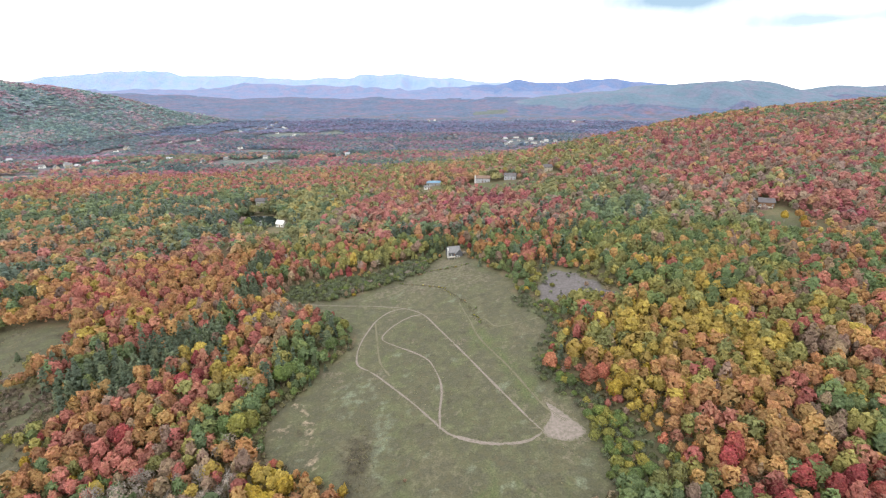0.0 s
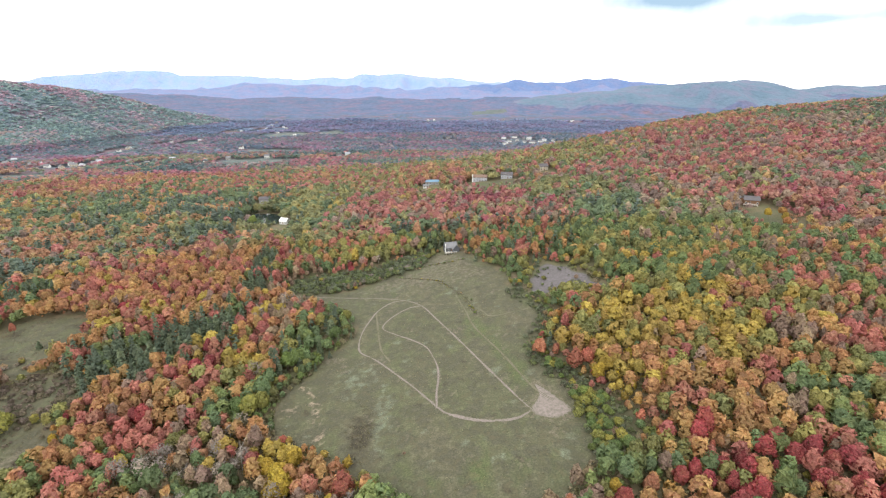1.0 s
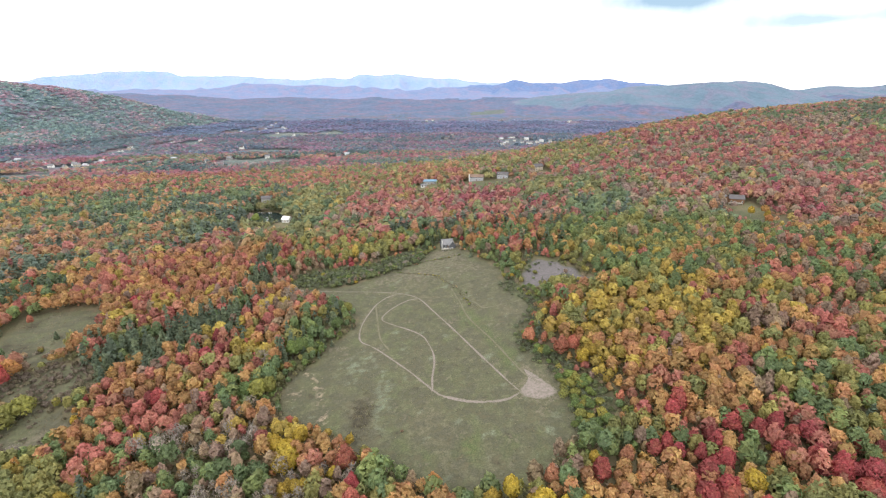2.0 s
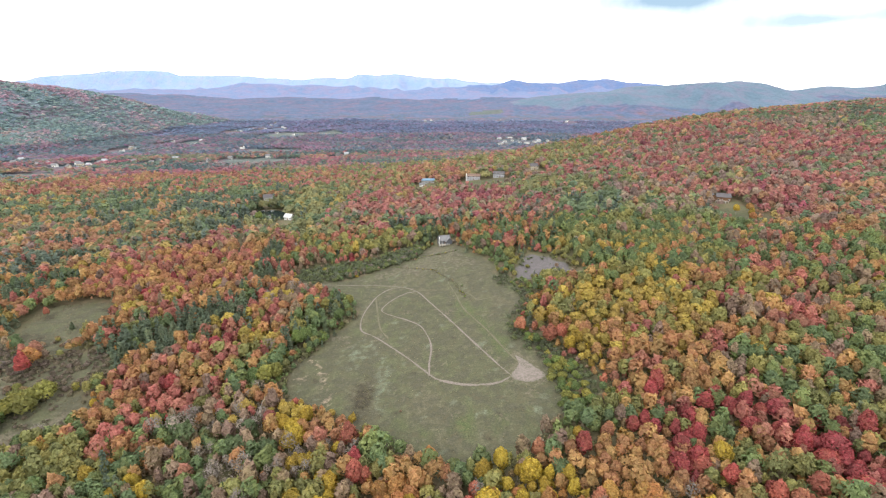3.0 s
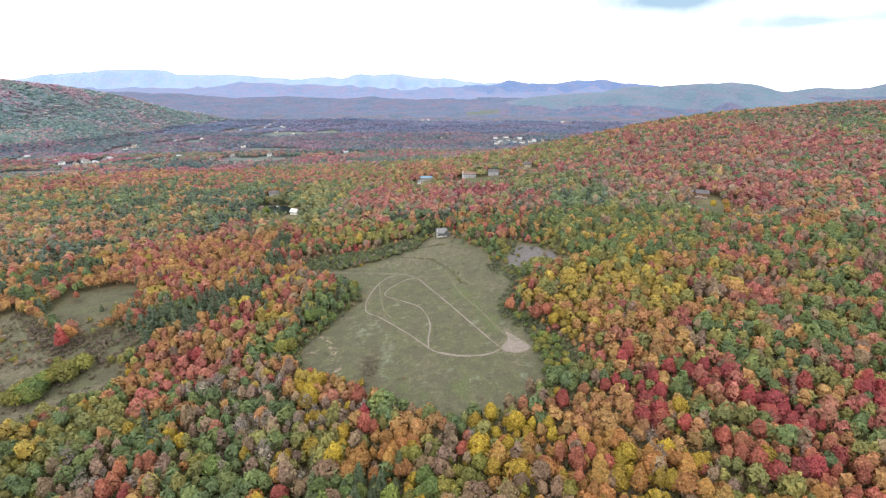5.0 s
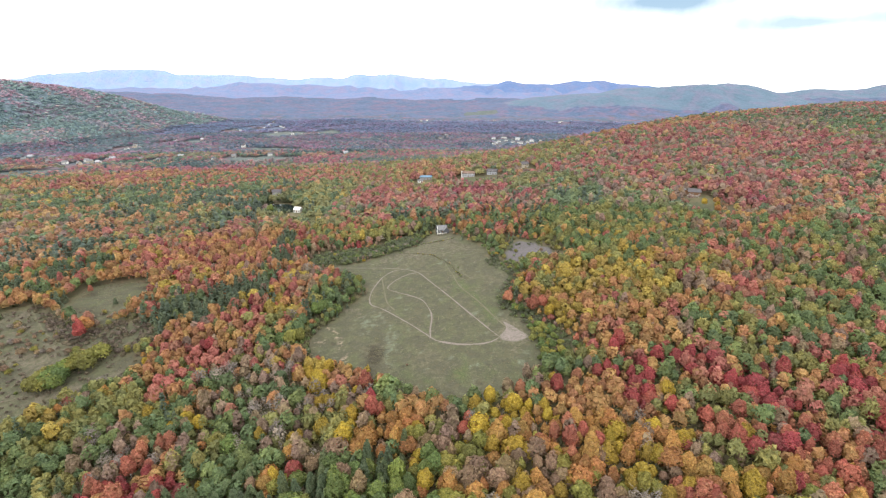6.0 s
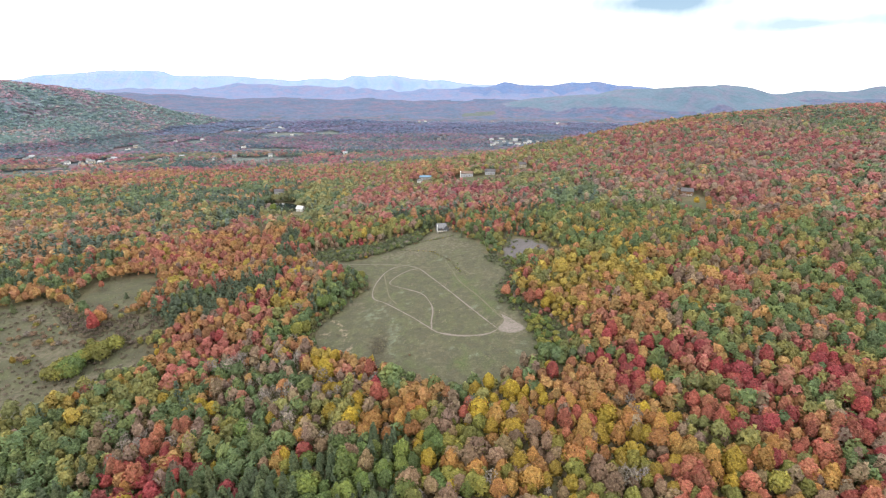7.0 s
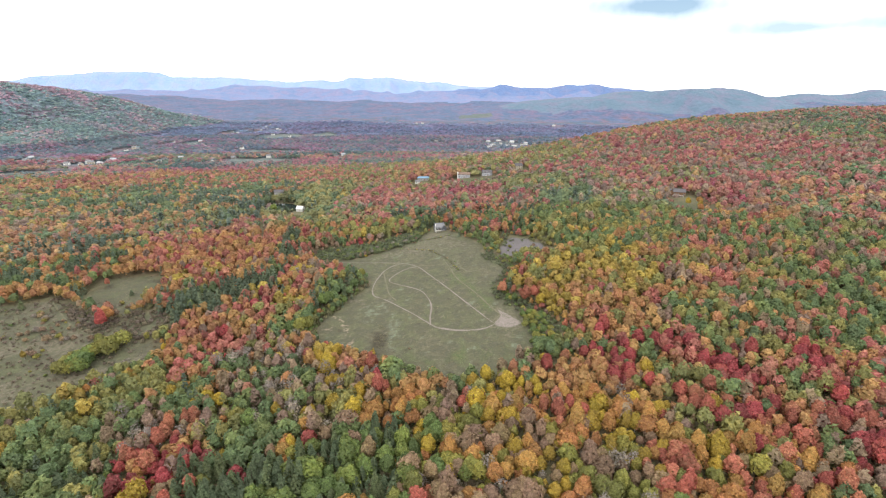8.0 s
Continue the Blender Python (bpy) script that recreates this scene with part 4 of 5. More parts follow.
zone(120, 122, 17, 9, crimson=1.7, red=1.4, green=.6, orange=1, olive=.4)
zone(139, 97, 18, 11, crimson=1.5, red=1.4, green=.7, olive=.6, orange=.9)
zone(185, 101, 16, 13, crimson=.9, olive=1.2, red=1, orange=.8, green=.6)
zone(119, 95, 10, 11, green=1.4, olive=1.2, orange=1)
zone(186, 143, 28, 17, green=2.4, olive=1.2, orange=1, red=.8, brown=.8)
zone(242, 171, 31, 21, green=2.4, olive=1, red=1, orange=.8, brown=.6)
zone(237, 133, 18, 25, green=3, olive=1.5, red=1)
zone(158, 195, 26, 21, brown=1.2, red=1.2, orange=1.4, olive=1.2, yellow=.6)
zone(199, 194, 22, 18, brown=1.3, red=1.2, olive=1.2, orange=1)
zone(108, 203, 25, 21, yellow=3.6, olive=1.6, orange=1, red=.5)
zone(91, 159, 16, 12, orange=3, yellow=1, red=1)
zone(67, 169, 11, 11, yellow=2, red=1.4, orange=1, brown=0.5)
zone(53, 169, 7, 9, red=2.9, crimson=1, brown=1.0, yellow=0.5, olive=0.5)
zone(105, 140, 15, 11, orange=2, olive=1, brown=1)
zone(169, 49, 13, 17, crimson=1.5, red=1.5, brown=1, green=1)
zone(133, 48, 19, 19, red=1.3, orange=1.5, brown=1.2, olive=1, crimson=.8)
zone(107, 51, 14, 15, brown=1.2, orange=1.3, red=1, olive=1.2, yellow=.8)
zone(59, 132, 11, 13, green=3, olive=2)
zone(-57, 218, 14, 26, pine=2, green=2, olive=1)
zone(-82, 173, 14, 13, green=3, olive=2)
zone(-57, 172, 9, 15, olive=2, green=2)
zone(-134, 181, 29, 24, red=2.2, orange=2, crimson=.8, brown=0.8, yellow=0.4, olive=0.4)
zone(-99, 160, 21, 15, red=1, orange=1, brown=1, bare=.8)
zone(-136, 136, 19, 11, orange=1, red=1, green=1.5)
zone(-90, 132, 19, 13, bare=1.1, brown=1.2, green=1.3, orange=.5)
zone(-165, 203, 19, 16, pine=3, orange=1, green=1)
zone(-130, 225, 20, 28, pine=2, red=1, yellow=.7)
zone(-186, 293, 52, 55, red=2.9, orange=3, crimson=.5, brown=1.0, yellow=0.5, olive=0.5)
zone(-291, 337, 50, 64, orange=2.5, red=1.4, yellow=.6, green=.6, brown=0.5)
zone(-294, 266, 37, 38, pine=3, green=1.5, orange=1)
zone(-277, 219, 20, 11, orange=4, yellow=1)
zone(-318, 323, 31, 16, pine=5)
for hx_, hy_ in ((-128, 330), (-122, 305), (-118, 280), (-121, 258), (-126, 238), (-135, 222), (-147, 214), (-158, 207), (-166, 195)):
    zone(hx_, hy_, 6, 11, pine=7, green=1)
zone(-101, 253, 17, 29, brown=1.5, red=1.4, bare=.8, orange=1, yellow=.7)
zone(-72, 288, 29, 14, brown=1.5, bare=1, green=1.5)
zone(-405, 379, 50, 76, orange=2, brown=1, green=1, yellow=.7)
zone(-267, 392, 55, 52, pine=1.5, orange=1.5, olive=1)
zone(-249, 496, 67, 78, pine=2, green=2, orange=1)
zone(-137, 485, 37, 65, olive=2, green=2, yellow=1)
zone(-359, 509, 87, 59, green=2, orange=1.5, yellow=1, pine=1)
zone(-90, 367, 34, 27, orange=1, olive=1, red=1)
zone(35, 439, 38, 42, red=2.9, crimson=1.5, orange=1, brown=1.0, yellow=0.5, olive=0.5)
zone(-48, 471, 42, 48, red=2.2, orange=1, brown=0.8, yellow=0.4, olive=0.4)
zone(-1, 391, 48, 25, pine=1, green=1, red=1, orange=1)
zone(59, 332, 26, 29, green=1.5, red=1, orange=1, pine=1)
zone(42, 260, 13, 24, green=3, olive=1.5)
zone(83, 248, 16, 14, green=2.5, olive=2)
zone(125, 274, 31, 32, green=2, olive=2, orange=.9, yellow=.7)
zone(185, 322, 38, 38, green=2.2, olive=2.2, brown=1, orange=.7)
zone(135, 387, 27, 29, green=2, pine=2)
zone(116, 466, 38, 24, olive=2, yellow=.8, green=1)
zone(250, 440, 50, 37, red=1.4, orange=1, brown=1, olive=1)
zone(271, 562, 55, 61, red=1.8, brown=1, crimson=.6, yellow=0.3, olive=0.3)
zone(291, 376, 35, 29, red=1.8, crimson=1, orange=1, brown=0.6, yellow=0.3, olive=0.3)
zone(337, 345, 51, 38, orange=1.5, green=1.2, brown=1, red=1.2)
zone(429, 537, 66, 72, red=2.2, crimson=1, brown=1, yellow=0.4, olive=0.4)
zone(240, 267, 47, 32, orange=1.3, brown=1, green=1.5, red=.8)
zone(296, 239, 35, 31, brown=1.5, olive=1.5, green=1.5, red=.8)
zone(454, 427, 42, 61, green=1.6, red=1.6, brown=1)
zone(564, 753, 100, 108, red=1.4, green=1.6, brown=1)
zone(970, 1980, 1330, 745, olive=1.3, green=1, red=1.4)
zone(160, 654, 81, 53, olive=2.5, orange=1.5, yellow=.8)
zone(-51, 620, 111, 51, orange=2.5, red=1.5, olive=1)
zone(-314, 662, 152, 54, orange=1.5, green=1.5, red=1.5)
zone(-528, 628, 87, 49, orange=3, red=1)
zone(-181, 247, 15, 8, yellow=5, olive=1)
zone(75, 179, 12, 10, yellow=2.5, orange=2, red=1)
zone(62, 178, 8, 8, red=4, orange=1)
zone(98, 163, 16, 10, orange=2.2, yellow=1, brown=.8, olive=.8)
zone(131, 211, 16, 12, yellow=4, olive=2)
zone(-46, 137, 10, 9, orange=4, yellow=1)
zone(-60, 139, 10, 8, yellow=3, red=1, orange=1)
zone(-81, 147, 14, 9, bare=1.5, brown=1.3, olive=.8, yellow=.5)
zone(62, 94, 14, 10, orange=3, brown=.7)
zone(100, 42, 14, 14, red=2, orange=1.4, yellow=.6)
zone(192, 95, 14, 12, red=2, crimson=1, orange=.8)
zone(330, 600, 170, 190, red=1.7, crimson=.7, brown=.8, orange=1, green=1.2)


OPEN = ((MEADOW, 1.5), (PIT, 0.5), (WEST_MEADOW, 0), (LOW_MEADOW, 0), (EAST_LAWN, -4), (HOUSE_LAWN, 0), (SAND, 0), (POND_SHORE, 2), (NORTH_BRUSH, 0), (WEST_BRUSH, 0), (EAST_BRUSH, 0))
FOREST_TRACK = curve([(-200, 455), (-176, 398), (-159, 346), (-150, 318)])


def open_ground(x, y):
    """Metres into ground that carries no trees; negative in the woods."""
    d = np.full(len(x), -1e9)
    for line, margin in OPEN:
        d = np.maximum(d, inside(x, y, line) + margin)
    for line in VALLEY_FIELDS:
        d = np.maximum(d, inside(x, y, line) + 12 * patchy(x, y, 60, 2))
    d = np.maximum(d, 2.5 - line_distance(x, y, FOREST_TRACK))
    for ob in list(scene.objects):
        if ob.get("category") == "house":
            ox, oy = ob.location.x, ob.location.y
            far = math.hypot(ox, oy) / 1000
            # the house itself and a strip cleared before it to show it to the camera
            d = np.maximum(d, 6.5 + 5 * far - np.hypot(x - ox, y - oy))
            d = np.maximum(d, 7 + 9 * far - np.hypot((x - ox) * 1.1, (y - oy + 10 + 22 * far) * (0.6 if far < 0.8 else 0.35)))
    return d


def mixes(x, y):
    """Weights of the kinds at each place."""
    base = np.array([0.3, 0.8, 0.9, 0.8, 1.4, 1.4, 1.4, 0.7, 0.5])
    w = np.tile(base * 0.22, (len(x), 1))
    for zx, zy, rx, ry, mix in ZONES:
        g = np.exp(-0.9 * (((x - zx) / rx) ** 2 + ((y - zy) / ry) ** 2))
        w += g[:, None] * np.array(mix)[None, :] * 2.0
    d = np.hypot(x, y)
    far = smooth(750, 1100, d)[:, None]
    wide = np.array([0.25, 1.8, 0.9, 0.15, 0.7, 1.5, 1.3, 1.3, 0.35])
    w = w * (1 - far) + wide * far
    for k in range(len(KINDS)):
        s = np.where(d > 800, 260.0, 42.0)
        w[:, k] *= np.exp(np.where(d > 800, 1.5, 0.9) * patchy(x / s * 42 * np.where(d > 800, 0.5, 1.0), y / s * 42, 42, 20 + k))
    # firs and oaks on the western hill
    hill = smooth(680, 900, -x) * smooth(1000, 1300, y)
    w[:, 5] *= 1 + 4 * hill
    w[:, 1] *= 1 + 5.0 * hill * smooth(60, 130, valley_land(x, y))
    w[:, 4] *= 1 - 0.9 * hill
    w[:, 7] *= 1 - 0.5 * hill
    # muted mixed woods on the far side of the meadow
    mid = smooth(300, 420, y) * (d <= 800)
    w[:, 2] *= 1 - 0.35 * mid
    w[:, 6] *= 1 + 0.9 * mid
    w[:, 4] *= 1 + 0.5 * mid
    # few birches high on the eastern slope
    w[:, 3] *= 1 - 0.3 * smooth(340, 440, y)
    w = w * np.array([1.1, 0.95, 1.05, 1.0, 1.0, 0.95, 0.85, 1.0, 1.0])
    w = w ** 1.2
    return w / w.sum(1, keepdims=True)


rs = np.random.RandomState(11)


def scatter(d0, d1, step):
    """Jittered places in the part of the plan that the valley view takes in; step: metres apart."""
    lim = d1 * 1.25
    gx, gy = np.meshgrid(np.arange(-lim, lim, step), np.arange(-10, d1 + 1, step * 0.9))
    gx = gx + (np.arange(gx.shape[0]) % 2)[:, None] * step / 2
    x = gx.ravel() + rs.uniform(-0.46, 0.46, gx.size) * step
    y = gy.ravel() + rs.uniform(-0.46, 0.46, gx.size) * step
    d = np.hypot(x * 0.8, y + 60)
    keep = (d >= d0) & (d < d1) & (np.abs(x) < 0.93 * (y + 150) + 18)
    x, y = x[keep], y[keep]
    keep = open_ground(x, y) < 0
    return x[keep], y[keep]


def pick(x, y, mixed=0.55):
    """The kind of each tree: neighbours tend to turn alike."""
    score = np.log(mixes(x, y) + 1e-6) - mixed * np.log(-np.log(rs.uniform(1e-9, 1, (len(x), len(KINDS)))))
    d = np.hypot(x, y)
    size = np.where(d > 800, 3.0, np.where(y > 330, 2.3, 1.0))
    for k in range(len(KINDS)):
        score[:, k] += 0.85 * patchy(x / size, y / size, 30, 60 + k) + 0.6 * patchy(x / size, y / size, 75, 80 + k)
    return score.argmax(1)


def woods(x, y, kinds, count, size, lobes, scale_of, far, label_tail, squat=1.0, tops=KINDS, flat=0.0, side="valley", gain=1.0):
    """Joined woods: one mesh of leaf sprays for each kind."""
    for k, kind in enumerate(tops):
        sel = np.where(kinds == k)[0]
        if not len(sel):
            continue
        r = np.random.RandomState(100 + k)
        temps = [crown_leaves(kind, count, size, lobes, r, flat) for _ in range(7)]
        chunks, tones = [], []
        which = r.randint(0, 7, len(sel))
        for t in range(7):
            idx = sel[which == t]
            if not len(idx):
                continue
            a = r.uniform(0, 6.283, len(idx))
            s = scale_of(idx, r)
            ca, sa = np.cos(a)[:, None, None] * s[:, None, None], np.sin(a)[:, None, None] * s[:, None, None]
            q = temps[t][None]
            X = q[..., 0] * ca - q[..., 1] * sa + x[idx][:, None, None]
            Y = q[..., 0] * sa + q[..., 1] * ca + y[idx][:, None, None]
            Z = q[..., 2] * (s * squat * r.uniform(0.75, 1.05, len(idx)))[:, None, None] + GROUND(x[idx], y[idx])[:, None, None]
            cn, sn = np.cos(a)[:, None, None], np.sin(a)[:, None, None]
            NX, NY, NZ = q[..., 3] * cn - q[..., 4] * sn, q[..., 3] * sn + q[..., 4] * cn, q[..., 5] + 0 * cn
            chunks.append(np.stack([X, Y, Z, NX, NY, NZ], -1).reshape(-1, 3, 6).astype(np.float32))
            tones.append(np.repeat(r.uniform(0, 1, len(idx)), len(temps[t])))
        me = leaf_mesh(NAMES[kind] + "_woods", np.concatenate(chunks), leaf_material(kind, far, True, side, gain), np.concatenate(tones))
        tagged(new(NAMES[kind] + "_woods", me), LABELS[kind].split(" ")[0] + " woods of the same autumn colour, " + label_tail, "woods", kind="stuff")


def GROUND(x, y):
    return land(x, y) + rough(x, y)


# trees that stand out, each at its own place
SPECIAL = []


def special(kind, x, y, size):
    SPECIAL.append((kind, x, y, size))


special("red", 13.5, 347, 1.0)
special("pine", -4, 342, 0.9)
special("pine", 1, 350, 0.9)
special("pine", -9, 338, 0.7)
special("pine", -168, 434, 0.9)
special("pine", -160, 433, 0.8)
special("green", -176, 440, 1.0)
for x_, y_, s_ in ((-202, 474, 1.2), (-200, 485, 1.4), (-193, 491, 1.3), (-184, 494, 0.6), (-176, 493, 1.3), (-168, 490, 1.4), (-160, 484, 1.3), (-154, 476, 1.1)):
    special("pine" if s_ > 1.25 else "green", x_, y_, s_)
special("pine", -157, 500, 1.0)
special("pine", -163, 508, 1.0)
special("yellow", 243, 348, 0.9)
special("yellow", 249, 338, 0.85)
special("orange", 255, 350, 0.8)
special("bare", -5.0, 43.0, 1.0)
special("crimson", -54.1, 73.2, 1.15)
special("yellow", 18.9, 100.4, .9)
special("yellow", -6.4, 89.5, 1.0)
special("yellow", 46.8, 53.5, .95)
special("yellow", 57.0, 115.6, .8)
special("red", 45.7, 188.7, 1.05)
special("crimson", -209.0, 180.8, 1.35)
special("orange", -211.0, 188.5, 1.25)
special("pine", -214.4, 225.2, .55)
special("pine", -278.5, 207.3, .75)
special("pine", -281.4, 224.6, .6)
special("yellow", -234.5, 150.0, .6)
special("red", -240.1, 240.5, .6)
special("yellow", -162.7, 150.6, .6)
special("orange", -180.6, 120.7, .6)
special("yellow", -159.4, 158.4, .5)
special("yellow", -90.5, 69.8, .7)
special("crimson", -75.7, 53.4, .8)
special("crimson", -80.8, 56.9, .8)
special("green", 51.5, 177.0, .6)
special("orange", 1.2, 110.0, .8)
special("olive", -93.2, 91.3, 1.1)
special("green", -85.6, 88.3, 1.1)
special("crimson", 94.5, 135.6, 1.1)
special("crimson", 90.7, 133.3, 1)
special("crimson", 137.1, 95.3, 1.1)
special("crimson", 140.4, 93.8, 1)
special("crimson", 124.0, 124.6, 1.1)
special("crimson", 116.3, 120.4, 1.1)
special("crimson", 128.1, 120.1, 1)
special("olive", -52.7, 243.2, .9)
special("green", -55.2, 224.7, .8)
special("pine", -59.8, 207.7, .8)
special("yellow", 69.4, 171.9, 1.1)
special("yellow", 65.1, 167.2, 1)
special("red", 57.9, 175.3, 1)
special("red", 63.6, 177.5, 1)
special("green", -70.2, 201.8, 1.1)
special("green", -73.6, 199.5, 1)
special("olive", -76.7, 171.4, 1.1)
special("olive", -81.4, 169.0, 1.1)
special("green", -87.1, 170.8, 1)
special("red", -1.6, 39.7, .8)
special("orange", 245.4, 329.8, .9)
special("yellow", 241.2, 202.4, .7)


# the near woods: single trees where the view passes nearest, joined woods behind them
nx_, ny_ = scatter(0, 430, 4.65)
clear_ = np.min([np.hypot(nx_ - a, ny_ - b) for _, a, b, _ in SPECIAL], 0) > 3.2
nx_, ny_ = nx_[clear_], ny_[clear_]
nk_ = pick(nx_, ny_)
order = np.argsort(np.hypot(nx_ * 0.8, ny_ + 60))
single = np.zeros(len(nx_), bool)
count = [0] * len(KINDS)
for i in order:
    if count[nk_[i]] < 196:
        count[nk_[i]] += 1
        single[i] = True


def make_tree(kind, seed):
    r = np.random.RandomState(seed)
    top = new(NAMES[kind])
    tagged(top, LABELS[kind], "tree", "autumn woods")
    if kind == "bare":
        co, faces = trunk_mesh(r, 9.0, 0.17, 14, 4)
    elif kind == "pine":
        co, faces = trunk_mesh(r, 10.5, 0.22, 0)
    else:
        co, faces = trunk_mesh(r, 7.5, 0.20, 5)
    me = bpy.data.meshes.new("trunk")
    me.from_pydata([tuple(c) for c in co], [], faces)
    me.materials.append(pale_bark if kind in ("bare", "yellow") else bark)
    ob = new("trunk", me)
    ob.parent = top
    crown = new("crown", leaf_mesh("crown", crown_leaves(kind, 450, 0.74, 24, r), near_leaf[kind]))
    crown.parent = top
    return top


# trees before the houses are scaled down so the camera sees the houses
def before_houses(x, y):
    low = np.zeros(len(x))
    for hx, hy, rx, ry in ((57, 508, 48, 26), (-14, 540, 26, 30), (246, 340, 26, 36), (-148, 412, 22, 20), (-166, 432, 32, 15), (-196, 515, 16, 20), (122, 560, 16, 24)):
        low = np.maximum(low, np.exp(-(((x - hx) / rx) ** 2 + ((y - hy) / ry) ** 2) ** 2))
    return 1 - 0.55 * low


# low growth along the upper meadow edges
open_ = -open_ground(nx_, ny_)
near_size = 1 - 0.55 * (1 - smooth(1, 11, open_)) * smooth(118, 135, ny_) * (np.abs(nx_) < 110)
near_size = near_size * before_houses(nx_, ny_)


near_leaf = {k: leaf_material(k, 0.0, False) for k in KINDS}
models = {k: [] for k in KINDS}
rt = random.Random(3)
places = [(KINDS[nk_[i]], float(nx_[i]), float(ny_[i]), rt.uniform(0.62, 1.2) * near_size[i]) for i in np.where(single)[0]]
for kind, tx, ty, s in SPECIAL + places:
    m = pose(tx, ty, height(tx, ty), rt.uniform(-3, 3), rt.uniform(-3, 3), rt.uniform(0, 360)) @ Matrix.Diagonal((s * rt.uniform(1.05, 1.36), s * rt.uniform(1.05, 1.36), s * rt.uniform(0.85, 1.1), 1))
    if len(models[kind]) < 9:
        t = make_tree(kind, 40 + 10 * KINDS.index(kind) + len(models[kind]))
        models[kind].append(t)
        t.matrix_basis = m
    else:
        src = rt.choice(models[kind])
        copy_thing(src, m @ Matrix.Diagonal((1 / src.scale.x, 1 / src.scale.y, 1 / src.scale.z, 1)))

rest = ~single
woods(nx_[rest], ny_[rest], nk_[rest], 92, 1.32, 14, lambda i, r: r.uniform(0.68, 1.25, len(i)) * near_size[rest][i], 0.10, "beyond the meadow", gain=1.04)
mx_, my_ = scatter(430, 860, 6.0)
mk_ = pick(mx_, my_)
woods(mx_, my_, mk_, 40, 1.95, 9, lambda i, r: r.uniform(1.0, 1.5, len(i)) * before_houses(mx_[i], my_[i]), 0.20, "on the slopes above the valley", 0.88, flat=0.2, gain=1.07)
# far and gain put haze tint and brightness into the leaves, stronger with distance
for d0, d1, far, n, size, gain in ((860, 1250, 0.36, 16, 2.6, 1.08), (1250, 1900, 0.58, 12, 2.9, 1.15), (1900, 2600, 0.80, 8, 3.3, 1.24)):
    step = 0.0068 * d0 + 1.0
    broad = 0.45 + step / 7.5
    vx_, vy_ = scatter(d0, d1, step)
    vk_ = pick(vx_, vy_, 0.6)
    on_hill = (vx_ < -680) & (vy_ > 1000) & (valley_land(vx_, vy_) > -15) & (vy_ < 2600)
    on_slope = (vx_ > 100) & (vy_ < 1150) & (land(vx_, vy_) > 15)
    for sel, haze_share, tail, side, bright in ((~on_hill & ~on_slope, far, "down in the valley", "valley", gain), (on_hill, 0.58, "on the western hill", "hill", 1.32), (on_slope, 0.20, "on the crest of the eastern slope", "valley", 0.96)):
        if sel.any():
            woods(vx_[sel], vy_[sel], vk_[sel], n, size, 6, lambda i, r: r.uniform(0.7, 1.2, len(i)) * broad, haze_share, tail, 0.9 / broad, flat=0.45 if side == "hill" else min(0.4 + far, 1.0) if haze_share > 0.25 else 0.2, side=side, gain=bright)

# undergrowth between the trunks and along the wood's edges
ux_, uy_ = scatter(0, 330, 4.4)
woods(ux_, uy_, np.zeros(len(ux_), int), 14, 1.3, 8, lambda i, r: r.uniform(0.6, 1.3, len(i)), 0.0, "filling the gaps between trunks", 1.0, ("brush",))


# low thickets on the open ground round the meadows
def thicket(kind, line, step, low, high, tail, share=1.0):
    (x0, y0), (x1, y1) = line.min(0), line.max(0)
    gx, gy = np.meshgrid(np.arange(x0, x1, step), np.arange(y0, y1, step))
    x, y = gx.ravel() + rs.uniform(-0.5, 0.5, gx.size) * step, gy.ravel() + rs.uniform(-0.5, 0.5, gx.size) * step
    keep = (inside(x, y, line) > -1.5) & (patchy(x, y, 24, 71) + rs.uniform(-0.5, 0.5, len(x)) < 2 * share - 0.9) & (inside(x, y, MEADOW) < 2)
    x, y = x[keep], y[keep]
    woods(x, y, np.zeros(len(x), int), 60, 0.62, 9, lambda i, r: r.uniform(low, high, len(i)), 0.0, tail, 1.0, (kind,))


thicket("thicket", NORTH_BRUSH, 2.7, 0.8, 1.75, "along the upper edge of the meadow")
thicket("heath", WEST_BRUSH, 2.7, 0.5, 1.2, "between the two western meadows", 0.85)
thicket("thicket", EAST_BRUSH, 2.6, 0.45, 1.2, "between the meadow and the eastern woods", 0.9)
thicket("heath", LOW_MEADOW, 4.2, 0.3, 0.85, "scattered over the low meadow", 0.55)
thicket("thicket", PIT, 4.0, 0.3, 0.9, "coming up on the gravel flat", 0.35)


# saplings that fill the gaps under the tall crowns
sx_, sy_ = scatter(0, 300, 6.4)
woods(sx_, sy_, pick(sx_, sy_), 54, 1.45, 12, lambda i, r: r.uniform(0.42, 0.72, len(i)), 0.0, "as saplings under tall crowns")

# the woods below and behind the flight
bx_, by_ = np.meshgrid(np.arange(-170, 171, 5.6), np.arange(-190, -8, 5.2))
bx_, by_ = bx_.ravel() + rs.uniform(-2.3, 2.3, bx_.size), by_.ravel() + rs.uniform(-2.3, 2.3, by_.size)
woods(bx_, by_, pick(bx_, by_), 40, 2.1, 10, lambda i, r: r.uniform(0.7, 1.2, len(i)), 0.0, "below the flight")

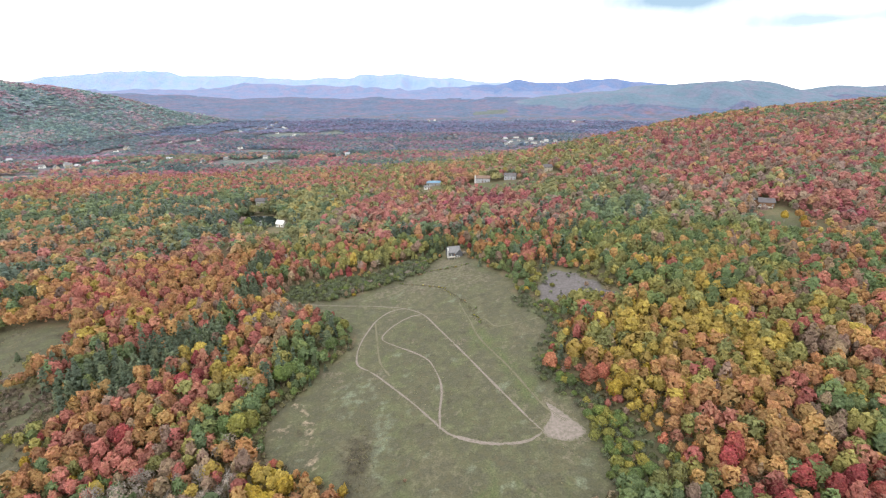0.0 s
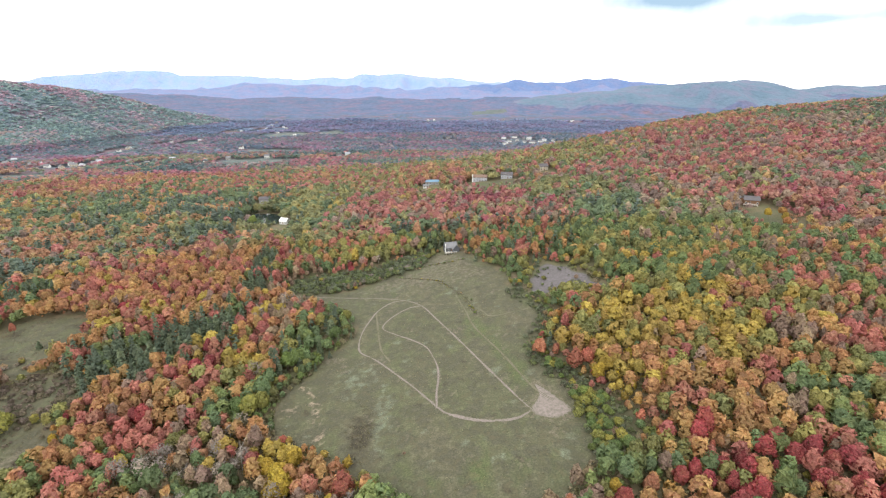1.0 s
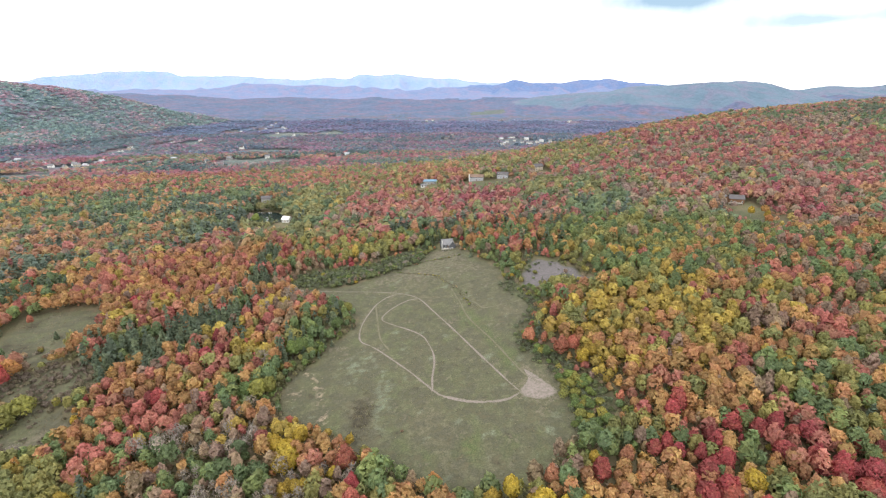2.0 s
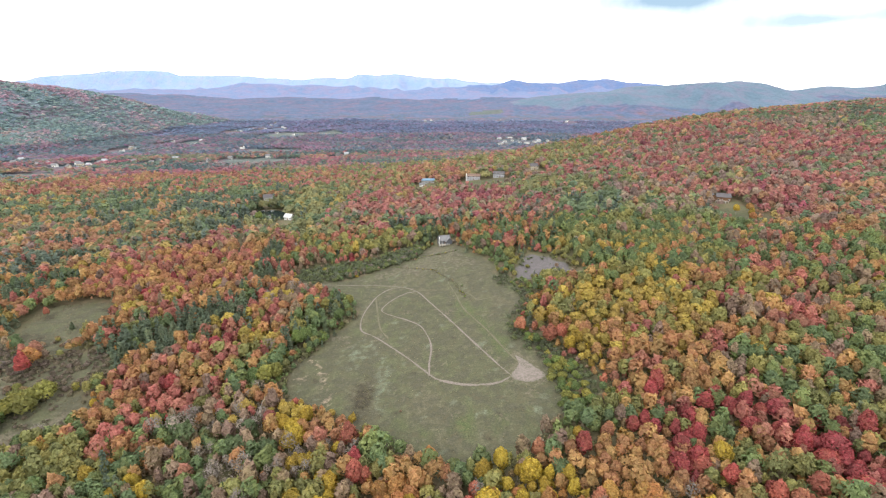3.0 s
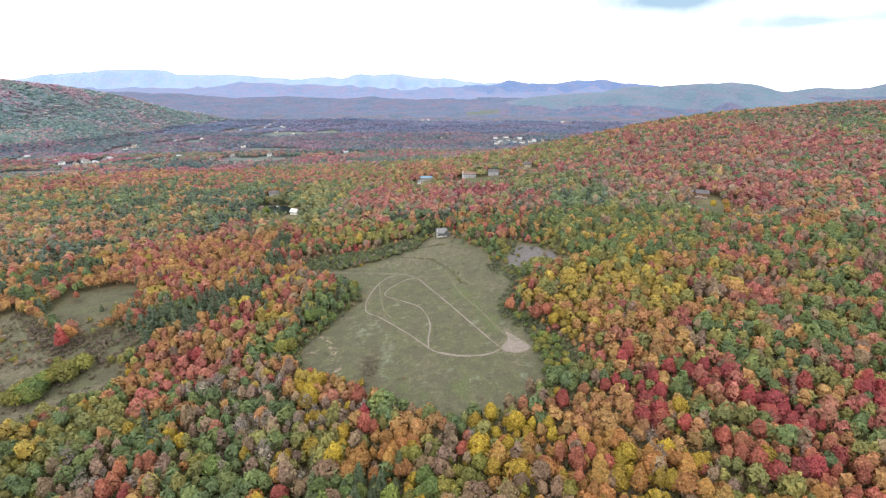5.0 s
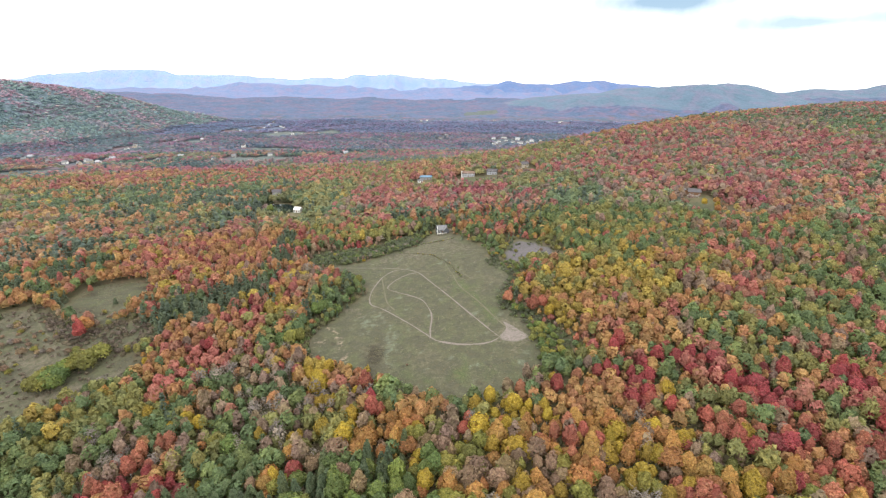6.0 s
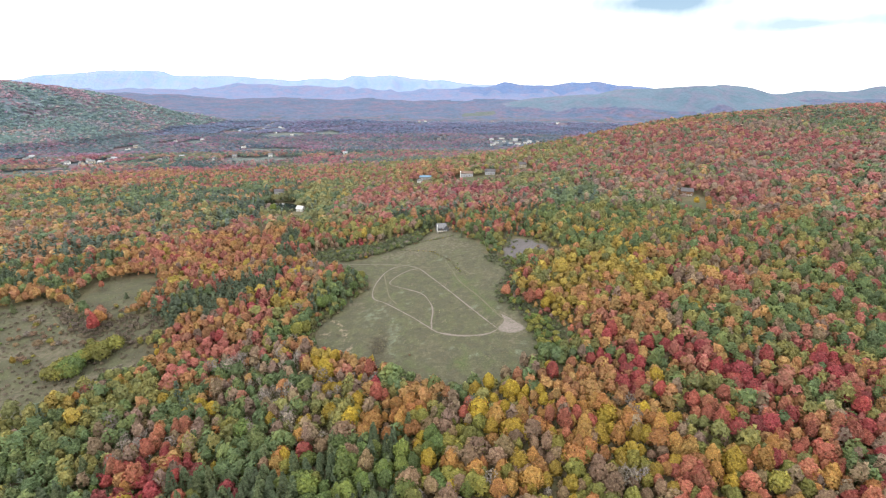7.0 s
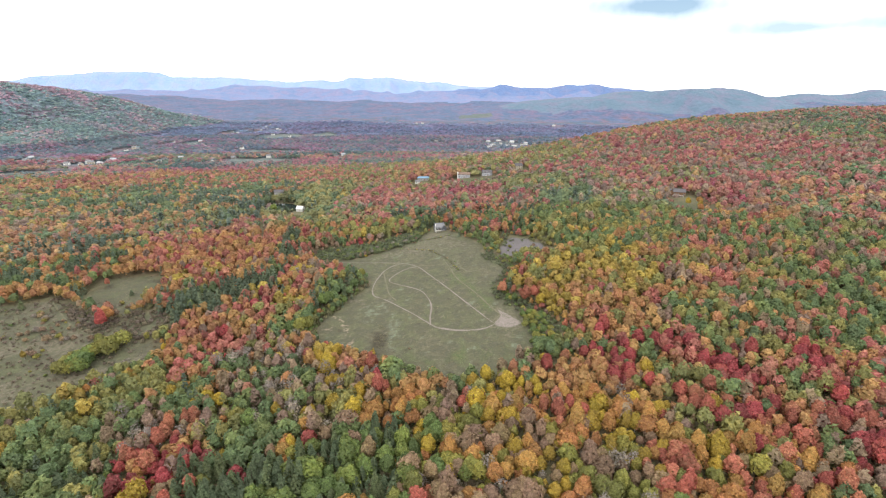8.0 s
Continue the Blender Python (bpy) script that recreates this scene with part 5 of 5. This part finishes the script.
# ---- bushes ----
def make_bush(kind, seed, high, wide):
    r = np.random.RandomState(seed)
    top = new("bush")
    tagged(top, {"green": "round green bush at the edge of the grass", "olive": "yellow-green willow bush in the grass", "yellow": "small golden bush at the wood's edge",
                 "brown": "half-bare reddish brown bush in dry grass", "pine": "young dark green fir bush", "bare": "grey leafless thicket bush in dry grass"}[kind], "bush", "bushes round the meadows")
    co, faces = [], []
    for _ in range(6):
        a = r.uniform(0, 6.283)
        sticks(co, faces, (0.1 * math.cos(a), 0.1 * math.sin(a), -0.3), (0.5 * wide * math.cos(a), 0.5 * wide * math.sin(a), high * 0.75), 0.05, 0.02, 0 if co else None)
    me = bpy.data.meshes.new("stem")
    me.from_pydata([tuple(c) for c in co], [], faces)
    me.materials.append(bark)
    ob = new("stem", me)
    ob.parent = top
    if kind == "pine":
        leaves = pine_crown(260, 0.5, r, wide, 0.2, high)
    else:
        leaves = broad_crown(130 if kind in ("bare", "brown") else 260, 0.5, 14, r, wide, 0.15, high, 0.3)
    ob = new("crown", leaf_mesh("crown", leaves, near_leaf[kind]))
    ob.parent = top
    return top


bushes = {k: [make_bush(k, 300 + 7 * i + j, 3.0, 1.7 + 0.2 * j) for j in range(3)] for i, k in enumerate(("green", "olive", "yellow", "brown", "pine", "bare"))}
unused = {id(b) for v in bushes.values() for b in v}


def bush(kind, x, y, size):
    b = rt.choice(bushes[kind])
    m = pose(x, y, height(x, y), 0, 0, rt.uniform(0, 360)) @ Matrix.Diagonal((size * rt.uniform(0.85, 1.2), size * rt.uniform(0.85, 1.2), size, 1))
    if id(b) in unused:
        unused.discard(id(b))
        b.matrix_basis = m
    else:
        copy_thing(b, m @ Matrix.Diagonal((1 / b.scale.x, 1 / b.scale.y, 1 / b.scale.z, 1)))


# the willow thicket in the low meadow
for x, y in ((-207, 138), (-206, 144), (-204, 148), (-201, 139)):
    bush("olive", x, y, 2.5)
for x, y in ((-198, 146), (-198, 141), (-202, 146), (-199, 151), (-203, 142)):
    bush("green", x, y, 2.7)
for x, y in ((-198, 155), (-197, 160), (-192, 163), (-188, 166), (-192, 157), (-195, 158)):
    bush("olive", x, y, 2.7)
for x, y in ((-256, 188), (-231, 172), (-258, 198), (-223, 169), (-251, 171), (-228, 188), (-232, 154), (-240, 202), (-204, 168), (-246, 180), (-219, 208), (-210, 212)):
    for _ in range(4):
        bush(rt.choice(("brown", "brown", "bare", "olive")), x + rt.uniform(-6, 6), y + rt.uniform(-5, 5), rt.uniform(0.5, 1.1))
for k in range(16):
    a_ = rt.uniform(0, 6.283)
    bush(rt.choice(("brown", "bare", "brown", "bare", "green")), -262 + 34 * rt.uniform(-1, 1) + 6 * math.cos(a_), 176 + 30 * rt.uniform(-1, 1) + 5 * math.sin(a_), rt.uniform(0.6, 1.25))
for k in range(26):
    bush(rt.choice(("brown", "bare", "olive", "green")), rt.uniform(-290, -170), rt.uniform(125, 215), rt.uniform(0.2, 0.5))
# the brush along the upper western edge of the meadow
edge = curve([(-84, 296), (-66, 292), (-52, 295), (-38, 303), (-24, 311), (-12, 322)])
for k in range(60):
    x, y = edge[rt.randrange(len(edge))]
    bush(rt.choice(("green", "green", "pine", "olive", "bare")), x + rt.uniform(-3, 2), y + rt.uniform(0, 9), rt.uniform(0.6, 1.15))
bush("yellow", -67, 285, 0.7)
bush("yellow", -55, 287, 0.7)
# the strip between the meadow and the eastern woods
edge = curve([(41, 268), (44, 250), (54, 236), (54, 214), (45, 200), (45, 188), (52, 174), (58, 160), (60, 146), (57, 134)])
for k in range(70):
    x, y = edge[rt.randrange(len(edge))]
    bush(rt.choice(("green", "green", "olive", "olive", "brown")), x + rt.uniform(-1, 6), y + rt.uniform(-4, 4), rt.uniform(0.35, 0.95))
# the hedge bank below the house lawn and the weedy ditch beside the tracks
for line, count_, sizes in ((curve([(-16, 309), (-7, 313), (6, 314), (16, 316)]), 34, (0.14, 0.34)), (curve([(-30, 300), (-16, 294), (-3, 287), (2, 280), (10, 266), (16, 250), (19, 237)]), 40, (0.10, 0.28))):
    for k in range(count_):
        x, y = line[rt.randrange(len(line))]
        bush(rt.choice(("brown", "olive", "green", "bare")), x + rt.uniform(-1.6, 1.6), y + rt.uniform(-0.7, 0.7), rt.uniform(*sizes))
for k in range(45):
    bush(rt.choice(("green", "green", "green", "olive")), rt.uniform(54, 68), rt.uniform(126, 166), rt.uniform(0.7, 1.3))
# bushes by the gravel flat and the house
for x, y, s, k in ((61, 262, 0.9, "olive"), (74, 252, 0.7, "olive"), (79, 258, 0.8, "brown"), (84, 246, 0.7, "olive"), (60, 284, 0.8, "brown"), (56, 278, 1.0, "olive"), (50, 266, 1.1, "green"), (72, 240, 1.2, "green"), (66, 242, 1.2, "green"), (90, 258, 1.1, "olive"), (86, 270, 1.2, "olive"), (82, 278, 1.2, "olive"), (76, 286, 1.2, "olive"), (50, 272, 1.0, "olive"), (46, 262, 1.0, "yellow"), (46, 280, 1.1, "green"), (40, 292, 1.0, "green"), (34, 302, 1.1, "pine"), (28, 314, 1.1, "green"), (72, 244, 1.0, "green"),
                   (80, 238, 1.0, "olive"), (54, 292, 0.8, "olive"), (-2, 336, 1.1, "pine"), (-5, 332, 1.0, "pine"), (-8, 328, 1.0, "olive"), (15, 334, 0.9, "bare"), (18, 326, 0.8, "brown"), (24, 322, 1.0, "green"), (19, 236, 0.35, "green"), (18, 252, 0.3, "green"), (-13, 140, 0.4, "brown")):
    bush(k, x, y, s)


# ---- weeds and tall grass of the meadows ----
def weeds():
    r = np.random.RandomState(77)
    x, y = r.uniform(-90, 60, 52000), r.uniform(104, 334, 52000)
    dens = 0.04 + 0.12 * smooth(0.3, 1.0, patchy(x, y, 9, 32))
    dens = dens + 1.2 * np.exp(-((x + 30) / 5) ** 2 - ((y - 153) / 14) ** 2)
    for line in (curve([(-15, 311), (-7, 313.5), (6, 314), (15, 316)]), curve([(-30, 300), (-16, 294), (-3, 287), (2, 280), (10, 266), (16, 250), (19, 237), (24, 231)])):
        dens = dens + 1.5 * np.exp(-(line_distance(x, y, line) / 1.2) ** 2)
    trails = np.minimum.reduce([line_distance(x, y, t) for t in (OUTER_TRAIL, LONG_TRAIL, INNER_TRAIL)])
    keep = (inside(x, y, MEADOW) > -3) & (r.uniform(0, 1, len(x)) < dens * 0.5) & (trails > 1.0) & (inside(x, y, CLEARING) < -0.5)
    wx, wy = r.uniform(-330, -156, 16000), r.uniform(95, 258, 16000)
    d2 = 0.25 + 0.6 * smooth(-0.1, 0.8, patchy(wx, wy, 30, 33))
    k2 = (np.maximum(inside(wx, wy, WEST_MEADOW), inside(wx, wy, LOW_MEADOW)) > -3) & (r.uniform(0, 1, len(wx)) < d2)
    for name, px, py, label, mat in (("meadow_weeds", x[keep], y[keep], "tufts of dry weeds and tall grass in the meadow", weed_mat), ("rough_grass", wx[k2], wy[k2], "rough brown grass tufts of the low meadow", rough_mat)):
        n = len(px)
        tri = []
        for _ in range(3):
            a = r.uniform(0, 6.283, n)
            h, w = r.uniform(0.15, 0.45, n), r.uniform(0.10, 0.28, n)
            ox, oy = r.uniform(-0.25, 0.25, n), r.uniform(-0.25, 0.25, n)
            z = land(px, py) - 0.03
            tri.append(np.stack([np.stack([px + ox - w * np.cos(a), py + oy - w * np.sin(a), z], -1), np.stack([px + ox + w * np.cos(a), py + oy + w * np.sin(a), z], -1),
                                 np.stack([px + ox + 0.3 * r.randn(n), py + oy + 0.3 * r.randn(n), z + h], -1)], 1))
        me = leaf_mesh(name, np.concatenate(tri), mat, np.tile(r.uniform(0, 1, n), 3))
        tagged(new(name, me), label, "grass", kind="stuff")


LEAF["weed"] = ((0.15, 0.140, 0.075), (0.11, 0.098, 0.065), (0.19, 0.175, 0.10))
LEAF["rough"] = ((0.17, 0.135, 0.095), (0.14, 0.100, 0.082), (0.18, 0.165, 0.095))
weed_mat, rough_mat = leaf_material("weed"), leaf_material("rough")
weeds()
